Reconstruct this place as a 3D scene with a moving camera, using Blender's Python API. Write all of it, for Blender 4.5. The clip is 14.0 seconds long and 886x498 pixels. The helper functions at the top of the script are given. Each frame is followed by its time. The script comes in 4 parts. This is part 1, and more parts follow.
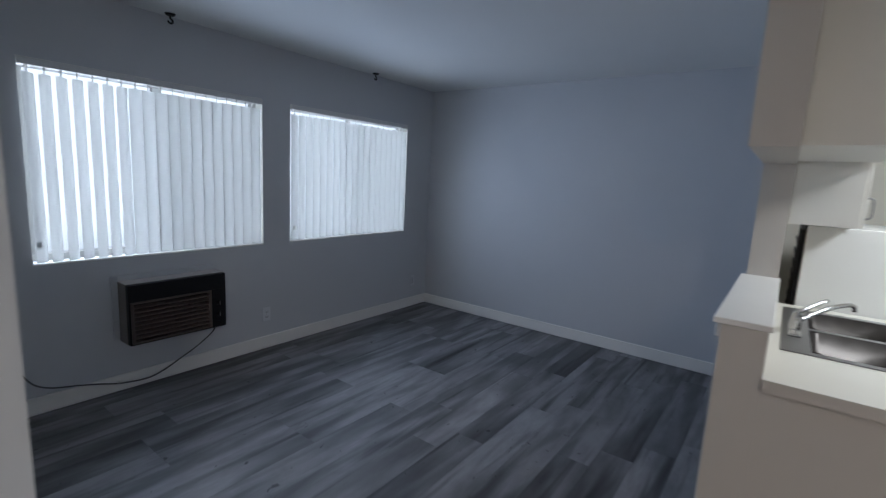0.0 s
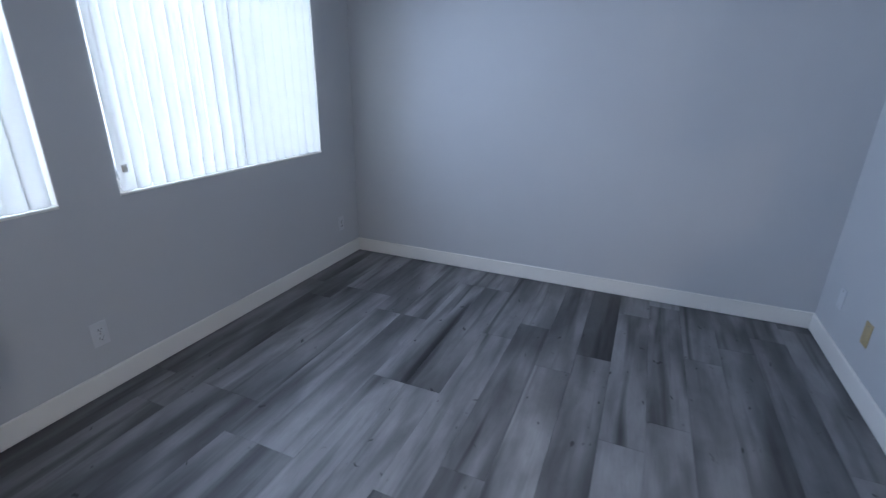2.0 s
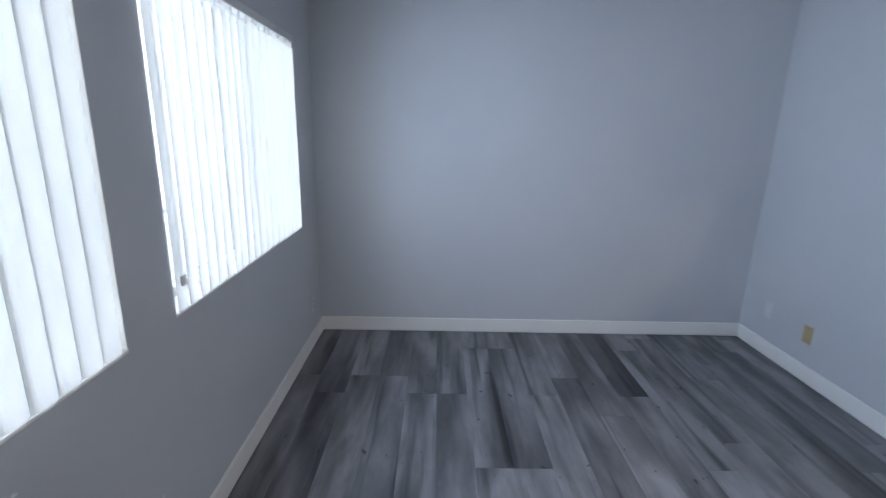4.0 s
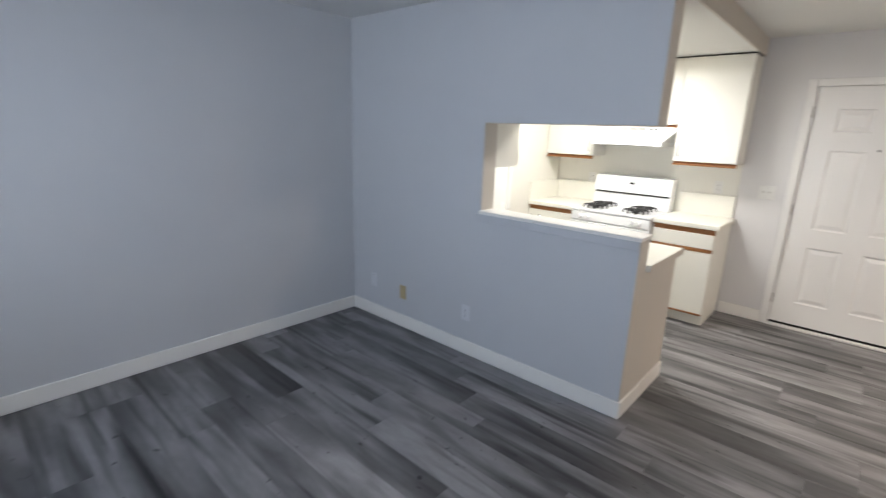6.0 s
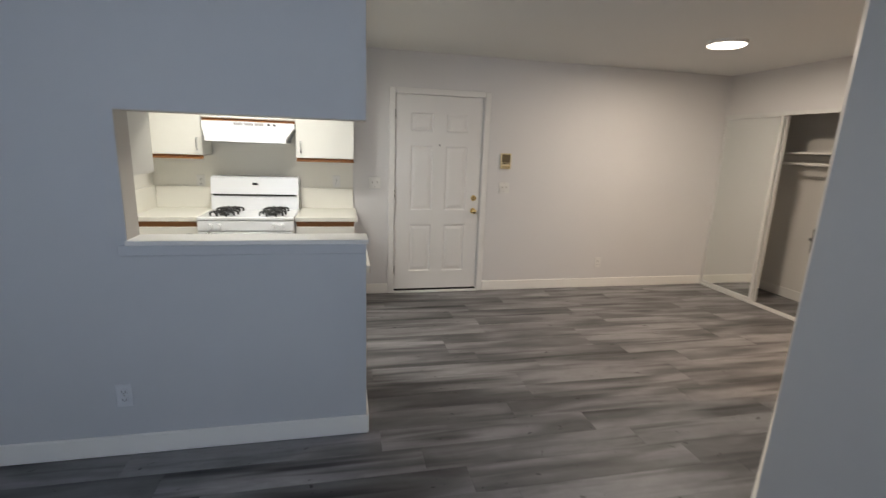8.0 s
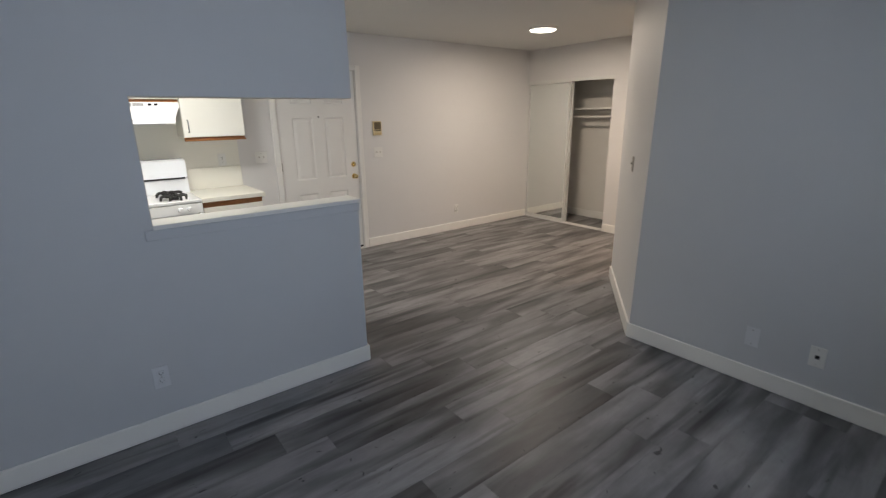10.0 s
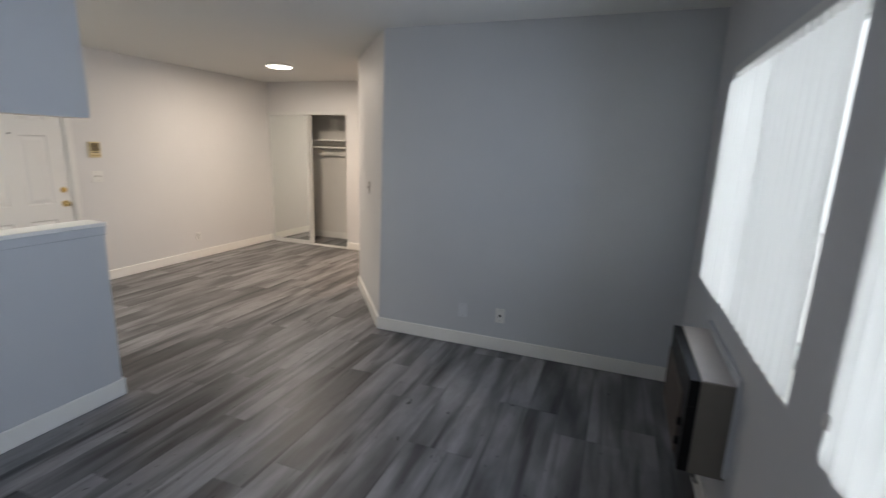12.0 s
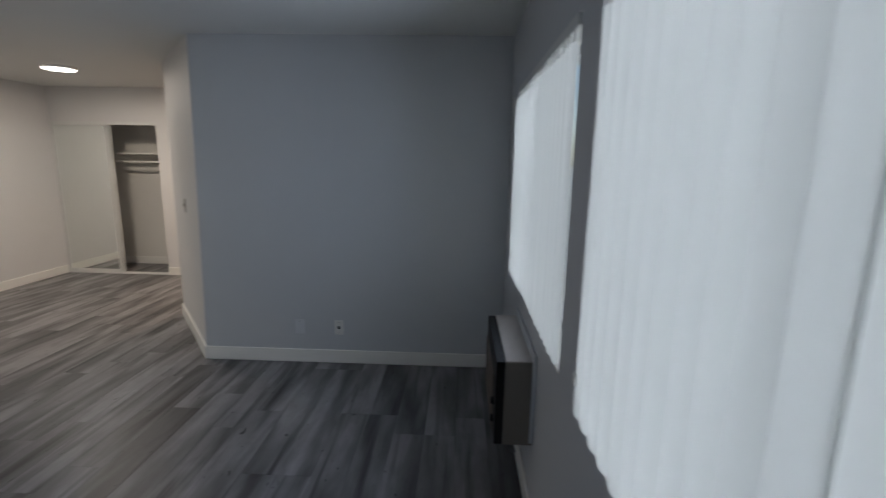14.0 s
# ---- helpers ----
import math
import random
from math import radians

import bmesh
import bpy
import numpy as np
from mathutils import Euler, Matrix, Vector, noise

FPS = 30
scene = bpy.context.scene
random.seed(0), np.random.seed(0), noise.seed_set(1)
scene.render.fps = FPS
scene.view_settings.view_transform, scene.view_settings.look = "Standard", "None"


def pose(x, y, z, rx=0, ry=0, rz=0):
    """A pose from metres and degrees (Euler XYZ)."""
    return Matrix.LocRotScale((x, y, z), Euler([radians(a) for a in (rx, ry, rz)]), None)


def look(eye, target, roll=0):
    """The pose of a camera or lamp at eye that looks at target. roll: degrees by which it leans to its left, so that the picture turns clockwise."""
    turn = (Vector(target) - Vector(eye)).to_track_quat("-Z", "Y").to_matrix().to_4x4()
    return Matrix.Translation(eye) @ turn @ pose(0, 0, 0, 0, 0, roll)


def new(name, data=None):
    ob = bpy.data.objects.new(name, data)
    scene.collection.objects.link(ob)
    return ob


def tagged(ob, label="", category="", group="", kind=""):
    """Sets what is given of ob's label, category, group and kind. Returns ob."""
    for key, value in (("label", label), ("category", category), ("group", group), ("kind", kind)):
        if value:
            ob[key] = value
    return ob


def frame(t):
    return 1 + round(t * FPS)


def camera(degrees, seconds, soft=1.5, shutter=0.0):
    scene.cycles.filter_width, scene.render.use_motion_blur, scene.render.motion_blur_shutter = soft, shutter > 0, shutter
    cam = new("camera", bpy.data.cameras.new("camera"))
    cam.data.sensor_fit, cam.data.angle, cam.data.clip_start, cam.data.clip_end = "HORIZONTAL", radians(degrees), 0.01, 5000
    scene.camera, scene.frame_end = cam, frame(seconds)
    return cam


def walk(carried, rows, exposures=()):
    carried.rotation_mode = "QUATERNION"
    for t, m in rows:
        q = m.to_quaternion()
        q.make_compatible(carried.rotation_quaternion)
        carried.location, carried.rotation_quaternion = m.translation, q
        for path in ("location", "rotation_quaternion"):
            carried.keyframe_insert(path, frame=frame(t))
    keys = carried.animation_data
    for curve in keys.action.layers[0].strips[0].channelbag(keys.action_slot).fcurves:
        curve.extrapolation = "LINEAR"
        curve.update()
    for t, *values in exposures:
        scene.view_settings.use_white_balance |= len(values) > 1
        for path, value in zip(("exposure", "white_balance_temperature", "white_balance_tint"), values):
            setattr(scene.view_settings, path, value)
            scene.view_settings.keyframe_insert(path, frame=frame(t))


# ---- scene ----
cam = camera(87.3, 14.0, soft=1.25, shutter=0.45)

PATH = [
    (0, (3.376, -0.181, 1.507), (2.206, 1.412, 1.196), 3.0),
    (0.5, (3.036, 0.130, 1.478), (1.855, 1.708, 1.140), 2.8),
    (1, (2.786, 0.417, 1.464), (1.682, 2.023, 1.014), 3.3),
    (1.5, (2.47, 0.68, 1.435), (1.597, 2.369, 0.816), 0.9),
    (2, (2.152, 0.893, 1.407), (1.416, 2.618, 0.714), 0.9),
    (2.2, (2.022, 0.965, 1.416), (1.322, 2.69, 0.685), -0.0),
    (4.3, (0.767, 0.734, 1.563), (1.029, 2.659, 1.09), 2.3),
    (4.5, (0.729, 0.755, 1.593), (1.161, 2.649, 1.12), 2.9),
    (5, (0.65, 0.769, 1.589), (1.503, 2.516, 1.121), 2.3),
    (5.5, (0.681, 0.788, 1.611), (1.861, 2.327, 1.122), 1.9),
    (6, (0.754, 0.825, 1.595), (2.205, 2.109, 1.101), 2.0),
    (6.5, (0.897, 0.964, 1.582), (2.607, 1.897, 1.131), 2.1),
    (7, (1.011, 1.125, 1.584), (2.881, 1.664, 1.122), 3.1),
    (7.5, (1.025, 1.46, 1.578), (2.979, 1.364, 1.161), 0.5),
    (8, (0.935, 1.744, 1.549), (2.842, 1.323, 1.116), 2.1),
    (8.5, (0.858, 2.039, 1.556), (2.646, 1.3, 1.051), 3.5),
    (8.7, (0.803, 2.118, 1.572), (2.566, 1.322, 1.067), 2.8),
    (10.8, (0.727, 3.306, 1.549), (2.075, 1.927, 1.016), 0.4),
    (11, (0.714, 3.338, 1.561), (2.024, 1.913, 1.057), 1.2),
    (11.5, (0.609, 3.379, 1.56), (1.619, 1.718, 1.088), 2.1),
    (12, (0.503, 3.401, 1.565), (1.183, 1.57, 1.137), 2.0),
    (12.5, (0.38, 3.398, 1.553), (0.686, 1.461, 1.16), 1.6),
    (13, (0.294, 3.402, 1.541), (0.332, 1.44, 1.155), 0.3),
    (13.5, (0.258, 3.422, 1.549), (0.141, 1.46, 1.175), 0.2),
    (14, (0.344, 3.427, 1.579), (0.414, 1.463, 1.208), 1.0),
]
walk(cam, [(t, look(eye, target, roll)) for t, eye, target, roll in PATH],
     exposures=[(0, 0.02, 5650, 10), (1, 0.4, 5500, 11), (2, 0.84, 5500, 11), (4.3, 0.92, 5950, 11), (5, 0.92, 6200, 11), (6, 0.82, 6400, 11), (7, 0.28, 6400, 10),
                (8.0, 0.16, 6500, 10), (8.5, 0.1, 6500, 10), (11, 0.1, 6500, 10), (12, 0.42, 6450, 10), (12.5, 0.62, 6350, 10), (13, 0.32, 6300, 10), (13.5, 0.0, 6200, 9), (14, -0.2, 6150, 9)])

# ---- light ----
world = bpy.data.worlds.new("sky")
scene.world = world
world.use_nodes = True
wn = world.node_tree.nodes
sky = wn.new("ShaderNodeTexSky")
sky.sky_type = "NISHITA"
sky.sun_disc = False
sky.sun_elevation = radians(42)
sky.sun_rotation = radians(114)
wn["Background"].inputs[1].default_value = 0.15
world.node_tree.links.new(sky.outputs[0], wn["Background"].inputs[0])


def lamp(name, kind, m, energy, colour, **kw):
    data = bpy.data.lights.new(name, kind)
    data.energy, data.color = energy, colour
    for key, value in kw.items():
        if key == "size":
            data.size = value
        elif key == "size_y":
            data.size_y = value
        elif key == "shape":
            data.shape = value
        elif key == "angle":
            data.angle = value
        elif key == "spread":
            data.spread = value
        elif key == "radius":
            data.shadow_soft_size = value
    ob = new(name, data)
    ob.matrix_world = m
    return ob


DAY = (0.668, 0.79, 1.0)
WARM = (1.0, 0.85, 0.70)
KITCHEN = (1.0, 0.98, 0.93)
lamp("sun", "SUN", look((9, -4, 9), (0, 0, 0)), 5, (1, 0.98, 0.95), angle=radians(12))
# light passed between the vanes, turned towards the far wall as they are
for y, turn, power in ((0.875, 18, 4.0), (1.595, 17, 4.0), (2.575, 8, 3.6), (3.295, -6, 1.9)):
    lamp("window_light", "AREA", look((0.155, y, 1.45), (0.155 + math.cos(radians(turn)), y + math.sin(radians(turn)), 1.41)), power, DAY,
         shape="RECTANGLE", size=0.70, size_y=1.10, spread=radians(154))
# daylight on the outer face of the blinds
for y, power in ((0.875, 3.9), (1.595, 2.7), (2.575, 3.7), (3.295, 3.2)):
    lamp("sky_light", "AREA", look((-0.086, y, 1.45), (2, y, 1.45)), power, (0.87, 0.93, 1.0), shape="RECTANGLE", size=0.71, size_y=1.11, spread=radians(60))
lamp("hall_lamp", "AREA", look((4.32, -1.24, 2.385), (4.32, -1.24, 0)), 28, WARM, shape="DISK", size=0.27)
lamp("kitchen_lamp", "AREA", look((4.50, 2.44, 2.21), (4.50, 2.44, 0)), 20, KITCHEN, shape="RECTANGLE", size=0.32, size_y=0.66)
lamp("side_hall_lamp", "AREA", look((2.98, -1.85, 2.25), (3.25, -1.85, 0)), 8, (1.0, 0.62, 0.36), shape="DISK", size=0.12, spread=radians(130))

# ---- materials ----


def material(name, colour, rough=0.6, metal=0.0, vary=0.05, scale=6.0, bump=0.0, bump_scale=200.0, spec=0.5, tint=None, coat=0.0):
    """A painted, moulded or metal surface with broad stains and fine relief."""
    m = bpy.data.materials.new(name)
    m.use_nodes = True
    nt = m.node_tree
    p = nt.nodes["Principled BSDF"]
    p.inputs["Roughness"].default_value = rough
    p.inputs["Metallic"].default_value = metal
    p.inputs["Specular IOR Level"].default_value = spec
    p.inputs["Coat Weight"].default_value = coat
    tc = nt.nodes.new("ShaderNodeTexCoord")
    n1 = nt.nodes.new("ShaderNodeTexNoise")
    n1.inputs["Scale"].default_value = scale
    n1.inputs["Detail"].default_value = 6
    nt.links.new(tc.outputs["Object"], n1.inputs["Vector"])
    ramp = nt.nodes.new("ShaderNodeMix")
    ramp.data_type = "RGBA"
    dark = [c * (1 - vary) for c in (tint or colour)]
    light = [min(1, c * (1 + vary * 0.6)) for c in colour]
    ramp.inputs["A"].default_value = (*dark, 1)
    ramp.inputs["B"].default_value = (*light, 1)
    nt.links.new(n1.outputs["Fac"], ramp.inputs["Factor"])
    nt.links.new(ramp.outputs["Result"], p.inputs["Base Color"])
    mr = nt.nodes.new("ShaderNodeMapRange")
    mr.inputs["To Min"].default_value = max(0.02, rough - 0.08)
    mr.inputs["To Max"].default_value = min(1, rough + 0.08)
    nt.links.new(n1.outputs["Fac"], mr.inputs["Value"])
    nt.links.new(mr.outputs["Result"], p.inputs["Roughness"])
    if bump:
        n2 = nt.nodes.new("ShaderNodeTexNoise")
        n2.inputs["Scale"].default_value = bump_scale
        n2.inputs["Detail"].default_value = 4
        nt.links.new(tc.outputs["Object"], n2.inputs["Vector"])
        b = nt.nodes.new("ShaderNodeBump")
        b.inputs["Strength"].default_value = bump
        b.inputs["Distance"].default_value = 0.002
        nt.links.new(n2.outputs["Fac"], b.inputs["Height"])
        nt.links.new(b.outputs["Normal"], p.inputs["Normal"])
    return m


def plank_material():
    """Grey vinyl plank: long grain, dark smoky streaks and knots, each plank of its own tone."""
    m = bpy.data.materials.new("grey_vinyl_plank")
    m.use_nodes = True
    nt = m.node_tree
    N, L = nt.nodes, nt.links
    p = N["Principled BSDF"]
    tc = N.new("ShaderNodeTexCoord")
    info = N.new("ShaderNodeObjectInfo")
    off = N.new("ShaderNodeVectorMath")
    off.operation = "SCALE"
    off.inputs[0].default_value = (31.0, 57.0, 11.0)
    L.new(info.outputs["Random"], off.inputs["Scale"])
    add = N.new("ShaderNodeVectorMath")
    L.new(tc.outputs["Object"], add.inputs[0])
    L.new(off.outputs[0], add.inputs[1])

    def stretched(sx, sy, detail, rough, distort=0.0):
        mp = N.new("ShaderNodeMapping")
        mp.inputs["Scale"].default_value = (sx, sy, 1)
        L.new(add.outputs[0], mp.inputs["Vector"])
        n = N.new("ShaderNodeTexNoise")
        n.inputs["Scale"].default_value = 1
        n.inputs["Detail"].default_value = detail
        n.inputs["Roughness"].default_value = rough
        n.inputs["Distortion"].default_value = distort
        L.new(mp.outputs[0], n.inputs["Vector"])
        return n.outputs["Fac"]

    def ramp(value, stops):
        r = N.new("ShaderNodeValToRGB")
        e = r.color_ramp.elements
        e[0].position, e[0].color = stops[0][0], (*[stops[0][1]] * 3, 1)
        e[1].position, e[1].color = stops[-1][0], (*[stops[-1][1]] * 3, 1)
        L.new(value, r.inputs[0])
        return r.outputs[0]

    def times(a, b, factor=1.0):
        x = N.new("ShaderNodeMix")
        x.data_type, x.blend_type = "RGBA", "MULTIPLY"
        x.inputs["Factor"].default_value = factor
        L.new(a, x.inputs["A"])
        L.new(b, x.inputs["B"])
        return x.outputs["Result"]

    fine = ramp(stretched(260, 10, 3, 0.7), [(0.30, 0.93), (0.70, 1.05)])
    streak = ramp(stretched(14, 0.8, 2, 0.45, 0.3), [(0.28, 0.26), (0.46, 1.0)])
    smoke = ramp(stretched(5.0, 0.9, 1.5, 0.45, 0.6), [(0.36, 0.40), (0.60, 1.0)])
    smudge = ramp(stretched(10, 1.5, 2.5, 0.5, 0.5), [(0.30, 0.62), (0.54, 1.03)])
    grain = ramp(stretched(75, 3.0, 3, 0.6, 0.2), [(0.28, 0.95), (0.72, 1.04)])
    knot = ramp(stretched(30, 17, 1, 0.4, 0.6), [(0.215, 0.30), (0.265, 1.0)])
    blotch = ramp(stretched(14, 6.0, 4, 0.6, 0.5), [(0.30, 0.86), (0.66, 1.08)])
    tone = N.new("ShaderNodeMapRange")
    tone.inputs["To Min"].default_value = 0.80
    tone.inputs["To Max"].default_value = 1.10
    L.new(info.outputs["Random"], tone.inputs["Value"])
    base = N.new("ShaderNodeRGB")
    base.outputs[0].default_value = (0.272, 0.266, 0.272, 1)
    col = times(times(times(times(times(base.outputs[0], streak), smoke), times(grain, smudge)), knot), times(blotch, fine))
    scaled = N.new("ShaderNodeVectorMath")
    scaled.operation = "SCALE"
    L.new(col, scaled.inputs[0])
    L.new(tone.outputs[0], scaled.inputs["Scale"])
    L.new(scaled.outputs[0], p.inputs["Base Color"])
    p.inputs["Roughness"].default_value = 0.43
    p.inputs["Specular IOR Level"].default_value = 0.4
    b = N.new("ShaderNodeBump")
    b.inputs["Strength"].default_value = 0.12
    b.inputs["Distance"].default_value = 0.001
    L.new(stretched(150, 5, 4, 0.7), b.inputs["Height"])
    L.new(b.outputs["Normal"], p.inputs["Normal"])
    return m


def glowing(name, colour, strength):
    m = bpy.data.materials.new(name)
    m.use_nodes = True
    p = m.node_tree.nodes["Principled BSDF"]
    p.inputs["Base Color"].default_value = (0.9, 0.9, 0.9, 1)
    p.inputs["Emission Color"].default_value = (*colour, 1)
    p.inputs["Emission Strength"].default_value = strength
    return m


def vane_material():
    m = bpy.data.materials.new("white_vinyl_vane")
    m.use_nodes = True
    nt = m.node_tree
    nt.nodes.remove(nt.nodes["Principled BSDF"])
    d = nt.nodes.new("ShaderNodeBsdfDiffuse")
    d.inputs[0].default_value = (0.80, 0.81, 0.80, 1)
    t = nt.nodes.new("ShaderNodeBsdfTranslucent")
    t.inputs[0].default_value = (0.86, 0.86, 0.85, 1)
    mix = nt.nodes.new("ShaderNodeMixShader")
    mix.inputs[0].default_value = 0.55
    nt.links.new(d.outputs[0], mix.inputs[1])
    nt.links.new(t.outputs[0], mix.inputs[2])
    nt.links.new(mix.outputs[0], nt.nodes["Material Output"].inputs[0])
    return m


def glass_material():
    m = bpy.data.materials.new("clear_glass")
    m.use_nodes = True
    p = m.node_tree.nodes["Principled BSDF"]
    p.inputs["Base Color"].default_value = (0.95, 0.98, 0.97, 1)
    p.inputs["Roughness"].default_value = 0.02
    p.inputs["Transmission Weight"].default_value = 1
    p.inputs["IOR"].default_value = 1.05
    return m


PAINT = material("grey_wall_paint", (0.565, 0.575, 0.59), 0.62, vary=0.05, scale=1.3, bump=0.12, bump_scale=160)
PAINT_HALL = material("pale_grey_wall_paint", (0.69, 0.677, 0.668), 0.6, vary=0.03, scale=2.5, bump=0.12, bump_scale=160)
CREAM_WALL = material("cream_kitchen_paint", (0.77, 0.75, 0.68), 0.5, vary=0.03, scale=3, bump=0.1, bump_scale=160)
WHITE_WALL = material("off_white_closet_paint", (0.78, 0.75, 0.70), 0.6, vary=0.05, scale=2, bump=0.1, bump_scale=160)
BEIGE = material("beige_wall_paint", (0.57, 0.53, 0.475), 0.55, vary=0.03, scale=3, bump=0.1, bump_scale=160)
CEILING = material("white_ceiling_paint", (0.72, 0.72, 0.70), 0.8, vary=0.03, scale=2, bump=0.35, bump_scale=110)
TRIM = material("white_trim_paint", (0.85, 0.83, 0.785), 0.38, vary=0.04, scale=5, bump=0.04, bump_scale=60)
DOOR = material("white_door_paint", (0.78, 0.765, 0.74), 0.42, vary=0.04, scale=4, bump=0.05, bump_scale=90)
LAMINATE = material("cream_cabinet_laminate", (0.80, 0.785, 0.72), 0.35, vary=0.03, scale=8, bump=0.03, bump_scale=250)
COUNTER = material("off_white_counter_laminate", (0.80, 0.78, 0.70), 0.35, vary=0.02, scale=3)
OAK = material("honey_oak_strip", (0.31, 0.125, 0.035), 0.5, vary=0.3, scale=40, bump=0.1, bump_scale=120)
ENAMEL = material("white_stove_enamel", (0.82, 0.83, 0.84), 0.16, vary=0.02, scale=5, coat=0.4)
BLACK_IRON = material("black_cast_iron", (0.02, 0.02, 0.02), 0.6, vary=0.3, scale=60, bump=0.3, bump_scale=400)
BLACK_PLASTIC = material("black_plastic", (0.012, 0.011, 0.011), 0.5, vary=0.2, scale=30, spec=0.2)
BROWN_PLASTIC = material("dark_brown_grille_plastic", (0.115, 0.084, 0.065), 0.42, vary=0.2, scale=30)
TAN_METAL = material("tan_painted_steel", (0.21, 0.185, 0.155), 0.4, vary=0.12, scale=9, bump=0.05, bump_scale=90)
# paler than the case: window light from above is put into this colour
TOP_METAL = material("window_lit_pale_steel", (0.50, 0.46, 0.44), 0.45, vary=0.15, scale=14, bump=0.05, bump_scale=90)
# steel for the sink bowls, the shade inside them put into its colour
BOWL_STEEL = material("shade_darkened_steel", (0.085, 0.078, 0.072), 0.36, metal=1.0, vary=0.25, scale=25)
STEEL = material("brushed_steel", (0.36, 0.36, 0.36), 0.38, metal=1.0, vary=0.1, scale=40)
CHROME = material("chrome", (0.55, 0.56, 0.57), 0.12, metal=1.0, vary=0.03, scale=20)
BRASS = material("polished_brass", (0.84, 0.66, 0.34), 0.16, metal=1.0, vary=0.1, scale=30)
ALUMINIUM = material("white_aluminium", (0.70, 0.70, 0.68), 0.4, vary=0.05, scale=12)
PLATE = material("white_plastic_plate", (0.76, 0.75, 0.72), 0.3, vary=0.03, scale=20)
PAINTED_PLATE = material("painted_over_plate", (0.65, 0.66, 0.68), 0.5, vary=0.03, scale=20)
BEIGE_PLASTIC = material("aged_beige_plastic", (0.68, 0.57, 0.34), 0.4, vary=0.1, scale=30)
GREY_METAL = material("dull_grey_metal", (0.30, 0.28, 0.25), 0.35, metal=0.6, vary=0.2, scale=40)
OLIVE = material("olive_brown_grille", (0.24, 0.19, 0.07), 0.35, vary=0.15, scale=40)
# darker grey than the white plates, so that the toggles stand out
TOGGLE = material("grey_toggle_plastic", (0.42, 0.39, 0.35), 0.35, vary=0.1, scale=40)
VENT_GREY = material("pale_grey_vent", (0.52, 0.52, 0.52), 0.4, vary=0.05, scale=40)
SATIN_BRASS = material("satin_brass_plate", (0.56, 0.45, 0.25), 0.5, metal=0.4, vary=0.1, scale=40)
CORD = material("dark_cord_rubber", (0.05, 0.05, 0.055), 0.5, vary=0.2, scale=30)
MIRROR = material("mirror_silver", (0.86, 0.89, 0.87), 0.02, metal=1.0, vary=0.01, scale=2)
FRIDGE = material("white_fridge_enamel", (0.86, 0.87, 0.84), 0.25, vary=0.02, scale=5, bump=0.05, bump_scale=300)
STUCCO = material("white_stucco", (0.76, 0.77, 0.78), 0.9, vary=0.06, scale=3, bump=0.8, bump_scale=60)
BLOCK = material("grey_concrete_block", (0.62, 0.62, 0.62), 0.9, vary=0.18, scale=7, bump=0.6, bump_scale=80)
MORTAR = material("grey_mortar", (0.54, 0.54, 0.54), 0.95, vary=0.2, scale=20)
CONCRETE = material("alley_concrete", (0.32, 0.32, 0.31), 0.9, vary=0.2, scale=4, bump=0.4, bump_scale=60)
COPPER = material("orange_copper_pipe", (0.60, 0.27, 0.12), 0.4, metal=0.5, vary=0.2, scale=20)
PLANK = plank_material()
SUBFLOOR = material("dark_joint_filler", (0.06, 0.06, 0.06), 0.8, vary=0.2, scale=20)
VANE = vane_material()
GLASS = glass_material()
DISC_GLOW = glowing("warm_led_diffuser", (1.0, 0.88, 0.74), 5)
TUBE_GLOW = glowing("kitchen_diffuser", (1.0, 0.93, 0.78), 3)
GLOBE_GLOW = glowing("warm_globe", (1.0, 0.66, 0.40), 3)

# ---- mesh helpers ----


def box(bm, x0, x1, y0, y1, z0, z1, bevel=0.0, seg=1):
    m = Matrix.LocRotScale(((x0 + x1) / 2, (y0 + y1) / 2, (z0 + z1) / 2), None, (abs(x1 - x0), abs(y1 - y0), abs(z1 - z0)))
    r = bmesh.ops.create_cube(bm, size=1, matrix=m)
    if bevel:
        edges = list({e for v in r["verts"] for e in v.link_edges})
        bmesh.ops.bevel(bm, geom=edges, offset=bevel, segments=seg, affect="EDGES", profile=0.5)
    return bm


def boxes(rows, bevel=0.0, seg=1):
    bm = bmesh.new()
    for r in rows:
        box(bm, *r, bevel=bevel, seg=seg)
    return bm


def rod(bm, a, b, r0, r1=None, sides=16, caps=True):
    a, b = Vector(a), Vector(b)
    m = Matrix.Translation((a + b) / 2) @ (b - a).to_track_quat("Z", "Y").to_matrix().to_4x4()
    bmesh.ops.create_cone(bm, cap_ends=caps, segments=sides, radius1=r0, radius2=r0 if r1 is None else r1, depth=(b - a).length, matrix=m)
    return bm


def tube(bm, points, radius, sides=8):
    """A bent tube along points."""
    rings = []
    pts = [Vector(p) for p in points]
    for i, p in enumerate(pts):
        d = (pts[min(i + 1, len(pts) - 1)] - pts[max(i - 1, 0)]).normalized()
        u = d.orthogonal().normalized() if not rings else (last - d * last.dot(d)).normalized()
        last = u
        w = d.cross(u)
        rings.append([bm.verts.new(p + radius * (math.cos(a) * u + math.sin(a) * w)) for a in [2 * math.pi * k / sides for k in range(sides)]])
    for r, s in zip(rings, rings[1:]):
        for k in range(sides):
            bm.faces.new((r[k], r[(k + 1) % sides], s[(k + 1) % sides], s[k]))
    bm.faces.new(rings[0][::-1])
    bm.faces.new(rings[-1])
    return bm


